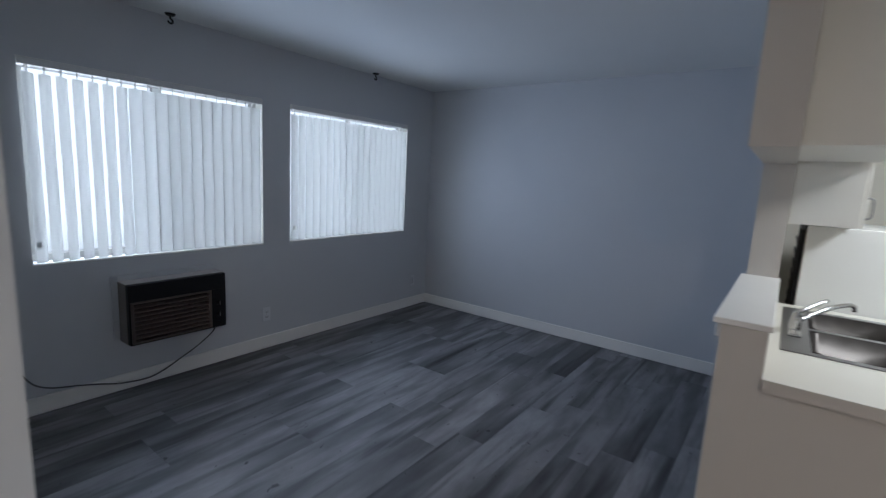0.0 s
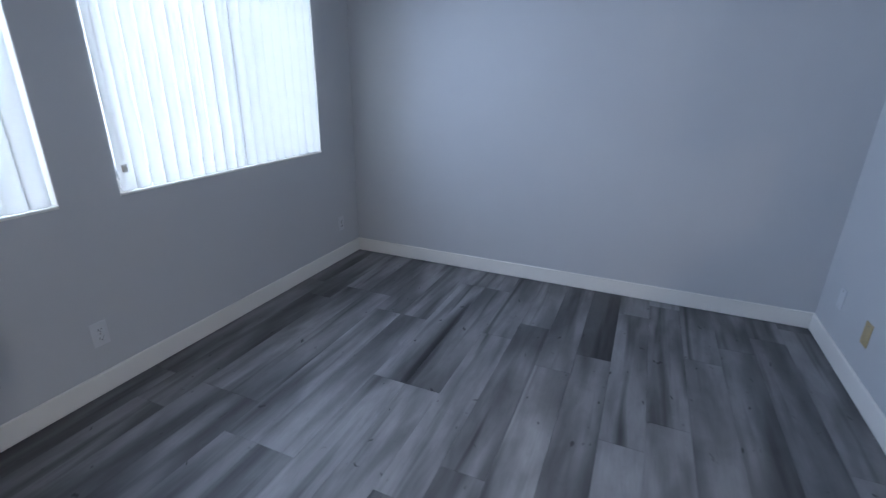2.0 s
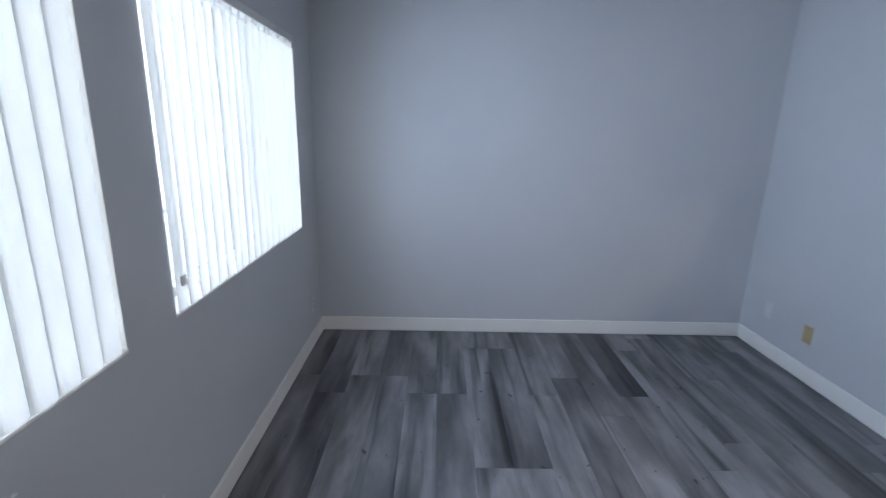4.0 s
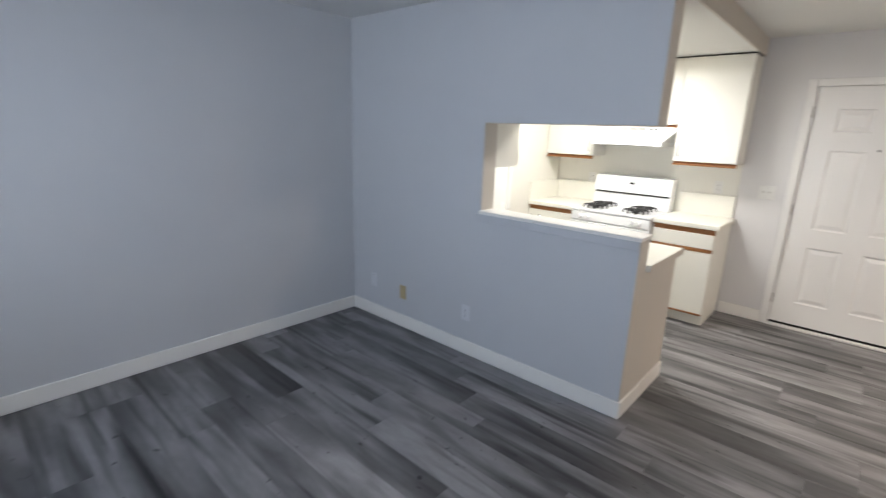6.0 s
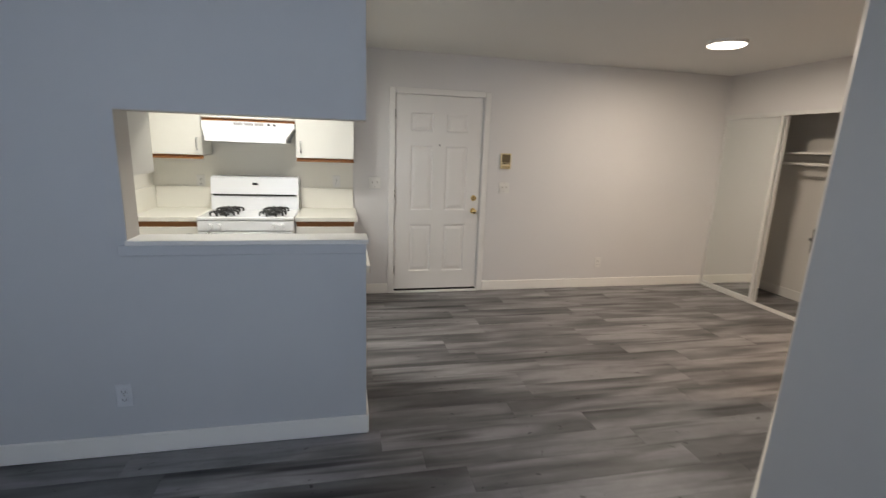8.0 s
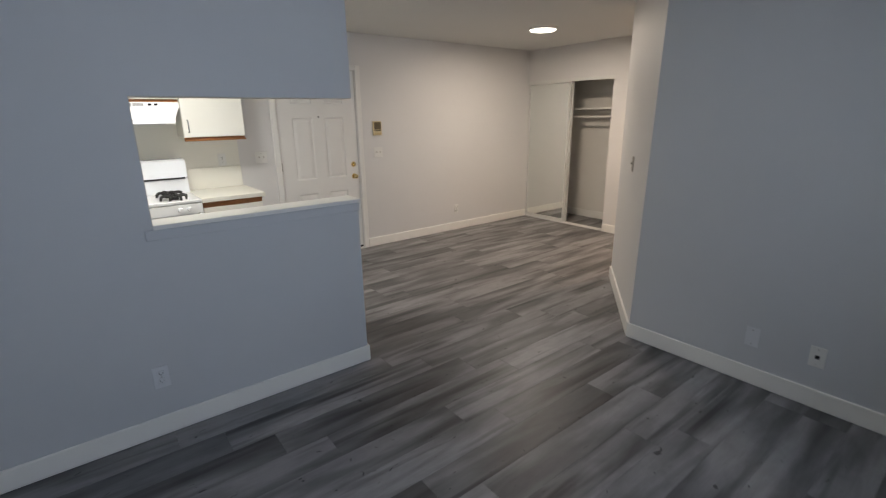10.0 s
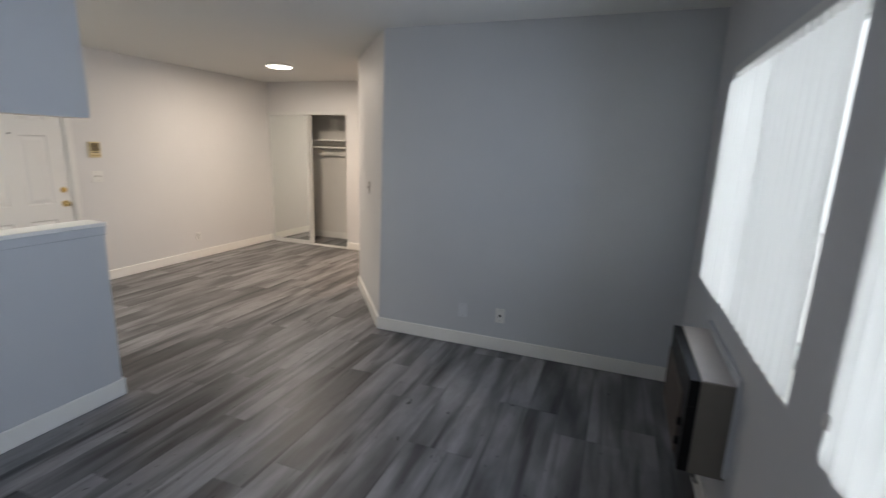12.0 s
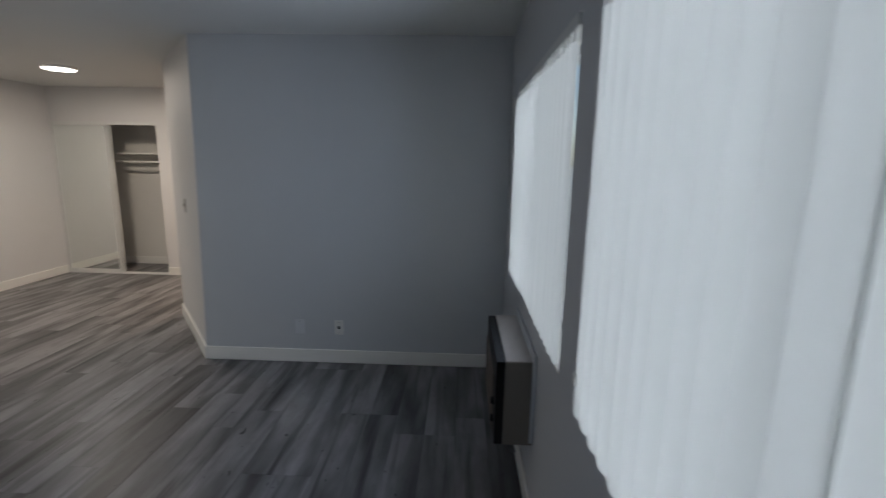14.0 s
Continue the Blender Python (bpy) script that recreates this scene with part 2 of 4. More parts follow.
def prism(bm, outline, z0, z1):
    low = [bm.verts.new((x, y, z0)) for x, y in outline]
    high = [bm.verts.new((x, y, z1)) for x, y in outline]
    n = len(outline)
    for k in range(n):
        bm.faces.new((low[k], low[(k + 1) % n], high[(k + 1) % n], high[k]))
    bm.faces.new(low[::-1])
    bm.faces.new(high)
    bmesh.ops.recalc_face_normals(bm, faces=bm.faces)
    return bm


def spline(points, steps=6):
    """Smooth points through the given ones."""
    p = [Vector(q) for q in points]
    p = [2 * p[0] - p[1]] + p + [2 * p[-1] - p[-2]]
    out = []
    for a, b, c, d in zip(p, p[1:], p[2:], p[3:]):
        for k in range(steps):
            t = k / steps
            out.append(0.5 * (2 * b + (c - a) * t + (2 * a - 5 * b + 4 * c - d) * t * t + (3 * b - a - 3 * c + d) * t ** 3))
    return out + [p[-2]]


def mesh_of(name, bm, mat):
    me = bpy.data.meshes.new(name)
    bm.to_mesh(me)
    bm.free()
    me.materials.append(mat)
    return me


def smooth(ob):
    for f in ob.data.polygons:
        f.use_smooth = True
    return ob


ORIGIN = {}


def thing(name, at, label, category, group="", kind=""):
    ob = new(name)
    ob.empty_display_size = 0.1
    ob.location = at
    ORIGIN[ob.name] = Vector(at)
    return tagged(ob, label, category, group, kind)


def part(name, bm, mat, parent, label=""):
    """Links a bmesh, built in world places, as one mesh object under a thing or a part."""
    at = ORIGIN[parent.name]
    bm.transform(Matrix.Translation(-at))
    ob = new(name, mesh_of(name, bm, mat))
    ob.parent = parent
    ORIGIN[ob.name] = at
    return tagged(ob, label)


def structure(name, bm, mat, label, category):
    ob = new(name, mesh_of(name, bm, mat))
    ORIGIN[ob.name] = Vector((0, 0, 0))
    return tagged(ob, label, category, kind="structure")


# ---- the plan ----
CEIL = 2.432
YN = 4.085              # far wall of the living room
XE = 5.675              # wall of the entry door
XP0, XP1 = 3.240, 3.375  # partition
YP = 1.632              # its free end
YC = -2.56              # closet front
W1 = (0.515, 1.955)
W2 = (2.205, 3.665)
WZ = (0.882, 2.022)
SILL = 1.082
HEAD = 1.655
KZ = 2.292              # kitchen ceiling
YS = 0.012              # wall opposite the far wall
CORNER = (2.333, YS)
CORNER2 = (3.150, -1.035)

# walls of the living room
structure("wall_west", boxes([
    (-0.16, 0, -0.14, W1[0], 0, CEIL), (-0.16, 0, W1[1], W2[0], 0, CEIL), (-0.16, 0, W2[1], YN + 0.14, 0, CEIL),
    (-0.16, 0, W1[0], W1[1], 0, WZ[0]), (-0.16, 0, W1[0], W1[1], WZ[1], CEIL),
    (-0.16, 0, W2[0], W2[1], 0, WZ[0]), (-0.16, 0, W2[0], W2[1], WZ[1], CEIL)]), PAINT, "grey painted wall with two windows", "wall")
structure("wall_north", boxes([(0, XP0, YN, YN + 0.14, 0, CEIL)]), PAINT, "plain grey painted living room wall", "wall")
structure("wall_partition", boxes([
    (XP0, XP1, 2.70, YN + 0.14, 0, CEIL), (XP0, XP1, YP, 2.70, 0, SILL - 0.022), (XP0, XP1, YP, 2.70, HEAD, CEIL)]), PAINT,
    "grey painted partition with a pass-through to the kitchen", "wall")
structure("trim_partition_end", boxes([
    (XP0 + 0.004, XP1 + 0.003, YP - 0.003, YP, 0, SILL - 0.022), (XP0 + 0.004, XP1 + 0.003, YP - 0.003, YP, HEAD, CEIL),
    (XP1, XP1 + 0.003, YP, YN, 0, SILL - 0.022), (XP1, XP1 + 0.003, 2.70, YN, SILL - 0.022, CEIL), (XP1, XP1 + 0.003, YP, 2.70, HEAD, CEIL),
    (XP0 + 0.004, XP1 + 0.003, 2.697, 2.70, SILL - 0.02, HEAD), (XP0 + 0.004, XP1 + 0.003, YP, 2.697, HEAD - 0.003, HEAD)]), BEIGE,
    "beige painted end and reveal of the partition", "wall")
def leaning(bm):
    """The outer corner leans a little towards the window wall at its top."""
    for v in bm.verts:
        if v.co.z > 1 and abs(v.co.x - CORNER[0]) < 0.001:
            v.co.x -= 0.038
    return bm


structure("wall_south", leaning(boxes([(0, CORNER[0], -0.14, YS, 0, CEIL)])), PAINT, "plain grey painted wall with two outlets", "wall")
d = Vector((CORNER2[0] - CORNER[0], CORNER2[1] - CORNER[1])).normalized()
back = Vector((d.y, -d.x)) * 0.14
structure("wall_angled", leaning(prism(bmesh.new(), [CORNER, CORNER2, (CORNER2[0] + back.x, CORNER2[1] + back.y), (CORNER[0], -0.14)], 0, CEIL)), PAINT_HALL,
          "pale grey angled wall with a switch", "wall")
structure("wall_east", boxes([
    (XE, XE + 0.14, 1.235, YN + 0.14, 0, CEIL), (XE, XE + 0.14, -3.32, 0.305, 0, CEIL), (XE, XE + 0.14, 0.305, 1.235, 2.045, CEIL)]), PAINT_HALL,
    "pale grey wall around the entry door", "wall")
structure("wall_closet", boxes([
    (2.0, 4.27, YC - 0.10, YC, 0, CEIL), (4.27, XE, YC - 0.10, YC, 2.005, CEIL)]), PAINT_HALL,
    "pale grey wall with the closet opening", "wall")
structure("wall_closet_back", boxes([(4.13, 4.27, -3.32, YC - 0.10, 0, CEIL), (4.27, XE, -3.32, -3.20, 0, CEIL)]), WHITE_WALL, "off-white wall inside the closet", "wall")
structure("wall_side_hall", boxes([(1.9, 2.0, YC - 0.1, -0.14, 0, CEIL), (2.0, 3.0, -1.16, -1.04, 0, CEIL)]), PAINT_HALL, "pale grey wall of the side hall", "wall")
structure("wall_kitchen", boxes([(4.25, XE, 3.435, YN, 0, KZ), (XP1 + 0.003, 4.25, YN - 0.03, YN, 0, KZ)]), CREAM_WALL, "cream kitchen end wall", "wall")
structure("wall_kitchen_back", boxes([(XE - 0.004, XE, 1.64, 3.435, 0.9, KZ)]), CREAM_WALL, "cream wall behind the stove", "wall")
structure("wall_outer", boxes([(XP0, XE + 0.14, YN, YN + 0.14, 0, CEIL)]), CREAM_WALL, "plain outer kitchen wall", "wall")

structure("ceiling", boxes([(-0.16, XE + 0.14, -3.32, YN + 0.14, CEIL, CEIL + 0.12)]), CEILING, "white painted ceiling with fine texture", "ceiling")
structure("ceiling_kitchen", boxes([(XP1 + 0.003, XE, YP + 0.003, YN, KZ, CEIL - 0.002)]), CEILING, "white lowered kitchen ceiling", "ceiling")
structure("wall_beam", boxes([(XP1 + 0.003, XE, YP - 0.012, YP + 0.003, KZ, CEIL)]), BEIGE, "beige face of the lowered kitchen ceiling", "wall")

# baseboards
BH, BT = 0.108, 0.014


def baseboard(rows, label="white painted baseboard"):
    bm = bmesh.new()
    for x0, x1, y0, y1 in rows:
        box(bm, x0, x1, y0, y1, 0.001, BH, bevel=0.004)
    structure("baseboard", bm, TRIM, label, "baseboard")


baseboard([(0, BT, YS + BT, YN - BT)])
baseboard([(0, XP0, YN - BT, YN)])
baseboard([(XP0 - BT, XP0, YP - BT, YN - BT)])
baseboard([(XP0, 3.958, YP - BT - 0.003, YP - 0.003)])
baseboard([(0, CORNER[0] + 0.006, YS, YS + BT)])
baseboard([(XE - BT, XE, 1.29, 1.625)])
baseboard([(XE - BT, XE, YC, 0.25)])
baseboard([(3.15, 4.268, YC, YC + BT)])
baseboard([(4.27, XE, -3.2, -3.2 + BT)])
nrm = Vector((-d.y, d.x)) * BT
bm = bmesh.new()
prism(bm, [CORNER, CORNER2, (CORNER2[0] + nrm.x, CORNER2[1] + nrm.y), (CORNER[0] + nrm.x + 0.002, CORNER[1] + nrm.y)], 0.001, BH)
structure("baseboard", bm, TRIM, "white painted baseboard of the angled wall", "baseboard")

# ---- windows and blinds ----


def window(name, y0, y1):
    z0, z1 = WZ
    w = thing(name, (-0.11, (y0 + y1) / 2, z0), "white aluminium sliding window behind vertical blinds", "window", kind="structure")
    part("window_frame", boxes([(-0.14, -0.09, y0, y1, z0 + 0.012, z0 + 0.052), (-0.14, -0.09, y0, y1, z1 - 0.04, z1), (-0.14, -0.09, y0, y0 + 0.04, z0 + 0.052, z1 - 0.04),
                                (-0.14, -0.09, y1 - 0.04, y1, z0 + 0.052, z1 - 0.04), (-0.135, -0.095, (y0 + y1) / 2 - 0.025, (y0 + y1) / 2 + 0.025, z0 + 0.052, z1 - 0.04)], bevel=0.003), ALUMINIUM, w)
    part("window_sill", boxes([(-0.16, 0.004, y0 + 0.001, y1 - 0.001, z0, z0 + 0.012)], bevel=0.002), TRIM, w)
    part("reveal", boxes([(-0.16, -0.001, y0, y0 + 0.003, z0 + 0.012, z1), (-0.16, -0.001, y1 - 0.003, y1, z0 + 0.012, z1), (-0.16, -0.001, y0 + 0.003, y1 - 0.003, z1 - 0.003, z1)]), TRIM, w)
    m = (y0 + y1) / 2
    for a, b in ((y0 + 0.04, m - 0.025), (m + 0.025, y1 - 0.04)):
        g = part("pane", boxes([(-0.118, -0.114, a, b, z0 + 0.052, z1 - 0.04)]), GLASS, w)
        g.visible_shadow = False


window("window_1", *W1)
window("window_2", *W2)


def vane_mesh(length):
    """A gently curved vane with hooked top, hung from its upper end."""
    bm = bmesh.new()
    half, sag, n = 0.0408, 0.0145, 12
    rows = []
    for side in (0.0, 0.0011):
        row = []
        for k in range(n + 1):
            u = -1 + 2 * k / n
            row.append((sag * (1 - u * u) + side, u * half))
        rows.append(row)
    outline = rows[0] + rows[1][::-1]
    prism(bm, outline, -length, 0)
    return mesh_of("vane", bm, VANE)


def blind(y0, y1, angles, label):
    z0, z1 = WZ
    b = thing("vertical_blind", (0.002, (y0 + y1) / 2, z1 - 0.003), label, "blind")
    part("headrail", boxes([(-0.036, 0.012, y0 + 0.004, y1 - 0.004, z1 - 0.042, z1 - 0.004)], bevel=0.003), ALUMINIUM, b)
    rng = random.Random(round(y0 * 100))
    length = 1.040
    vane = vane_mesh(length)
    stem = mesh_of("stem", rod(bmesh.new(), (0, 0, 0), (0, 0, 0.040), 0.004, sides=8), PLATE)
    n = len(angles)
    step = (y1 - y0 - 0.108) / (n - 1)
    top = z1 - 0.003 - 0.078
    for k, a in enumerate(angles):
        at = Vector((0, y0 + 0.0425 + k * step - (y0 + y1) / 2, -0.078))
        v = new("vane", vane)
        v.parent = b
        v.matrix_basis = Matrix.Translation(at) @ pose(0, 0, 0, rng.uniform(-0.12, 0.12), rng.uniform(-0.15, 0.15), a + rng.uniform(-1.2, 1.2))
        s = new("stem", stem)
        s.parent = b
        s.matrix_basis = Matrix.Translation(at)
    smooth_tilt = spline([(0.016, y0 + 0.03, z1 - 0.02), (0.017, y0 + 0.032, 1.5), (0.016, y0 + 0.03, 1.02)], 5)
    part("control_cord", tube(bmesh.new(), smooth_tilt, 0.002, 6), PLATE, b, "thin white cord")
    part("cord_weight", boxes([(0.006, 0.026, y0 + 0.020, y0 + 0.044, 0.985, 1.02)], bevel=0.004), PLATE, b)
    return b


blind(*W1, [38, 37, 36, 36, 35, 33, 27, 8, 5, 5, 13, 5, 5, 4, 5, 4, 4, 4, 4], "white vertical blind, some vanes turned open")
blind(*W2, [9, 10, 11, 9, 10, 10, 11, 10, 9, 8, 3, -9, -20, -31, -30, -28, -26, -22, -12], "white vertical blind, nearly closed")

# ---- air conditioner ----


def air_conditioner():
    y0, y1, z0, z1 = 0.915, 1.540, 0.338, 0.733
    a = thing("air_conditioner", (0.0, (y0 + y1) / 2, z0), "tan steel wall air conditioner with black louvred front", "air conditioner")
    part("wall_trim", boxes([(0.0, 0.016, y0 - 0.035, y0 - 0.001, z0 + 0.02, z1 + 0.038), (0.0, 0.016, y1 + 0.001, y1 + 0.016, z0 + 0.02, z1 + 0.038),
                             (0.0, 0.016, y0 - 0.001, y1 + 0.001, z1 + 0.001, z1 + 0.038)], bevel=0.002), PAINT, a, "painted wooden trim")
    part("case", boxes([(0.0, 0.132, y0, y1, z0, z1)], bevel=0.005, seg=2), TAN_METAL, a)
    part("bezel", boxes([(0.132, 0.170, y0 + 0.002, y1 - 0.002, z1 - 0.112, z1 - 0.002), (0.132, 0.170, y0 + 0.002, y0 + 0.012, z0 + 0.002, z1 - 0.112),
                         (0.132, 0.170, y1 - 0.105, y1 - 0.002, z0 + 0.002, z1 - 0.112), (0.132, 0.170, y0 + 0.012, y1 - 0.105, z0 + 0.002, z0 + 0.012),
                         (0.132, 0.140, y0 + 0.012, y1 - 0.105, z0 + 0.012, z1 - 0.112)], bevel=0.002), BLACK_PLASTIC, a)
    part("grille_frame", boxes([(0.140, 0.176, y0 + 0.012, y0 + 0.030, z0 + 0.012, z1 - 0.112), (0.140, 0.176, y1 - 0.12, y1 - 0.105, z0 + 0.012, z1 - 0.112),
                                (0.140, 0.176, y0 + 0.030, y1 - 0.12, z0 + 0.012, z0 + 0.024), (0.140, 0.176, y0 + 0.030, y1 - 0.12, z1 - 0.124, z1 - 0.112)], bevel=0.002), BROWN_PLASTIC, a)
    # thin plate added to carry the lit colour of the case top
    part("top_cover", boxes([(0.001, 0.130, y0 + 0.003, y1 - 0.003, z1 - 0.001, z1 + 0.003)], bevel=0.001), TOP_METAL, a, "steel top, paler to stand in for window light on it")
    n = 8
    for k in range(n):
        z = z0 + 0.048 + k * (z1 - z0 - 0.195) / (n - 1)
        bm = bmesh.new()
        box(bm, 0.146, 0.175, y0 + 0.030, y1 - 0.12, -0.0055, 0.0055, bevel=0.002)
        bm.transform(Matrix.Translation((0, 0, z)) @ Matrix.Translation((0.162, 0, 0)) @ Matrix.Rotation(radians(20), 4, "Y") @ Matrix.Translation((-0.162, 0, 0)))
        part("louvre", bm, BROWN_PLASTIC, a)
    for z in (z0 + 0.10, z0 + 0.185):
        k = part("knob", rod(bmesh.new(), (0.170, y1 - 0.055, z), (0.188, y1 - 0.055, z), 0.019, 0.015, 20), BLACK_PLASTIC, a)
        part("pointer", boxes([(0.188, 0.190, y1 - 0.0565, y1 - 0.0535, z - 0.012, z + 0.012)]), GREY_METAL, k)
    part("control_plate", boxes([(0.170, 0.172, y1 - 0.092, y1 - 0.018, z0 + 0.05, z1 - 0.125)], bevel=0.0008), BLACK_PLASTIC, a)
    cord = spline([(0.10, 1.50, z0 + 0.004), (0.09, 1.47, 0.28), (0.06, 1.37, 0.19), (0.035, 1.27, 0.125), (0.024, 1.17, 0.07), (0.022, 1.06, 0.04), (0.021, 0.90, 0.055),
                   (0.021, 0.78, 0.09), (0.021, 0.67, 0.118), (0.021, 0.55, 0.145), (0.022, 0.47, 0.19), (0.026, 0.42, 0.27), (0.030, 0.40, 0.325)], 8)
    part("cord_clip", boxes([(0.014, 0.026, 0.882, 0.892, 0.045, 0.072)], bevel=0.002), PLATE, a, "white cord clip")
    part("power_cord", smooth_bm(tube(bmesh.new(), cord, 0.0045, 8)), CORD, a, "dark rubber power cord")
    part("plug", boxes([(0.009, 0.038, 0.383, 0.417, 0.312, 0.350)], bevel=0.005), CORD, a)
    return a


def smooth_bm(bm):
    for f in bm.faces:
        f.smooth = True
    return bm


air_conditioner()

# ---- plates ----


def plate(name, at, face, label, category, kind_of="outlet", mat=PLATE, group="", w=0.072, h=0.116):
    """A wall plate at a place on a wall whose outward direction is face, in degrees about z."""
    ob = thing(name, (0, 0, 0), label, category, group)
    m = Matrix.Translation(at) @ Matrix.Rotation(radians(face), 4, "Z")

    def piece(nm, rows, material_, parent, bevel=0.0015, text=""):
        bm = boxes(rows, bevel=bevel)
        return part(nm, bm, material_, parent, text)

    cover = piece("cover", [(0, 0.006, -w / 2, w / 2, -h / 2, h / 2)], mat, ob, 0.0025)
    slot = BLACK_PLASTIC
    if kind_of == "outlet":
        for s in (-1, 1):
            f = part("socket", boxes([(0.006, 0.0085, -0.017, 0.017, s * 0.021 - 0.014, s * 0.021 + 0.014)], bevel=0.003), mat, ob)
            part("slot", boxes([(0.0085, 0.0092, -0.009, -0.0065, s * 0.021 - 0.004, s * 0.021 + 0.006), (0.0085, 0.0092, 0.0065, 0.009, s * 0.021 - 0.004, s * 0.021 + 0.006),
                                (0.0085, 0.0092, -0.002, 0.002, s * 0.021 - 0.010, s * 0.021 - 0.006)]), slot, f)
    elif kind_of == "switch":
        n = 2 if w > 0.1 else 1
        for k in range(n):
            y = (k - (n - 1) / 2) * 0.046
            t = part("toggle", boxes([(0.006, 0.018, y - 0.005, y + 0.005, -0.002, 0.012)], bevel=0.0015), TOGGLE if mat is PLATE else mat, ob)
            part("collar", boxes([(0.006, 0.0075, y - 0.008, y + 0.008, -0.014, 0.014)]), mat, ob)
    elif kind_of == "jack":
        part("socket", boxes([(0.006, 0.0085, -0.010, 0.010, -0.010, 0.010)], bevel=0.002), slot, ob)
    screws = ((0, 0),) if kind_of == "outlet" else ((0, 0.042), (0, -0.042))
    for y, z in screws:
        part("screw", rod(bmesh.new(), (0.006, y, z), (0.0075, y, z), 0.003, sides=10), GREY_METAL, ob)
    ob.matrix_world = m
    return ob


ANG = math.degrees(math.atan2(nrm.y, nrm.x))
OUTLETS = "wall outlets"
plate("wall_outlet", (0, 1.974, 0.292), 0, "painted-over outlet on the window wall", "outlet", "outlet", PAINTED_PLATE, OUTLETS)
plate("wall_outlet", (0, 3.843, 0.299), 0, "painted-over outlet on the window wall near the corner", "outlet", "outlet", PAINTED_PLATE, OUTLETS)
plate("wall_outlet", (0, 0.40, 0.325), 0, "painted-over outlet feeding the air conditioner cord", "outlet", "outlet", PAINTED_PLATE, OUTLETS)
plate("wall_outlet", (XP0, 2.783, 0.319), 180, "pale outlet on the grey partition", "outlet", "outlet", PAINTED_PLATE, OUTLETS)
plate("blank_plate", (XP0, 3.808, 0.326), 180, "painted-over blank plate on the grey partition", "wall plate", "blank", PAINTED_PLATE)
plate("brass_plate", (XP0, 3.445, 0.302), 180, "brass blank plate on the grey partition", "wall plate", "blank", SATIN_BRASS)
plate("blank_plate", (1.574, YS, 0.292), 90, "painted-over blank plate on the grey wall", "wall plate", "blank", PAINTED_PLATE)
plate("phone_jack", (1.266, YS, 0.292), 90, "white plate with a black jack", "wall plate", "jack", PLATE)
plate("light_switch", (XE, 0.056, 1.137), 180, "white double switch plate beside the entry door", "switch", "switch", PLATE, "light switches", w=0.118)
plate("light_switch", (XE, 1.425, 1.165), 180, "white double switch plate beside the kitchen", "switch", "switch", PLATE, "light switches", w=0.118)
plate("wall_outlet", (XE, -1.146, 0.292), 180, "white outlet on the pale entry wall", "outlet", "outlet", PLATE, OUTLETS)
plate("wall_outlet", (XE - 0.004, 1.80, 1.17), 180, "cream outlet above the kitchen counter", "outlet", "outlet", PLATE, OUTLETS)
plate("wall_outlet", (XE - 0.004, 3.03, 1.15), 180, "cream outlet above the kitchen counter beside the stove", "outlet", "outlet", PLATE, OUTLETS)
plate("metal_switch", (2.685, -0.444, 1.172), ANG, "dull metal switch plate on the angled wall", "switch", "switch", GREY_METAL)

# ---- entry door ----


def raised_panel(bm, x, y0, y1, z0, z1):
    """Moulded panel: a sloped edge down into a groove, then a slope up to a raised field."""
    rings = []
    for inset, depth in ((0.0, 0.0005), (0.011, 0.009), (0.020, 0.009), (0.048, 0.002)):
        rings.append([bm.verts.new((x + depth, y, z)) for y, z in ((y0 + inset, z0 + inset), (y1 - inset, z0 + inset), (y1 - inset, z1 - inset), (y0 + inset, z1 - inset))])
    rings.append([bm.verts.new((x + 0.04, v.co.y, v.co.z)) for v in rings[0]])
    for a, b in [(rings[0], rings[1]), (rings[1], rings[2]), (rings[2], rings[3]), (rings[4], rings[0])]:
        for k in range(4):
            bm.faces.new((a[k], a[(k + 1) % 4], b[(k + 1) % 4], b[k]))
    bm.faces.new(rings[3])
    bm.faces.new(rings[4][::-1])
    bmesh.ops.recalc_face_normals(bm, faces=bm.faces)


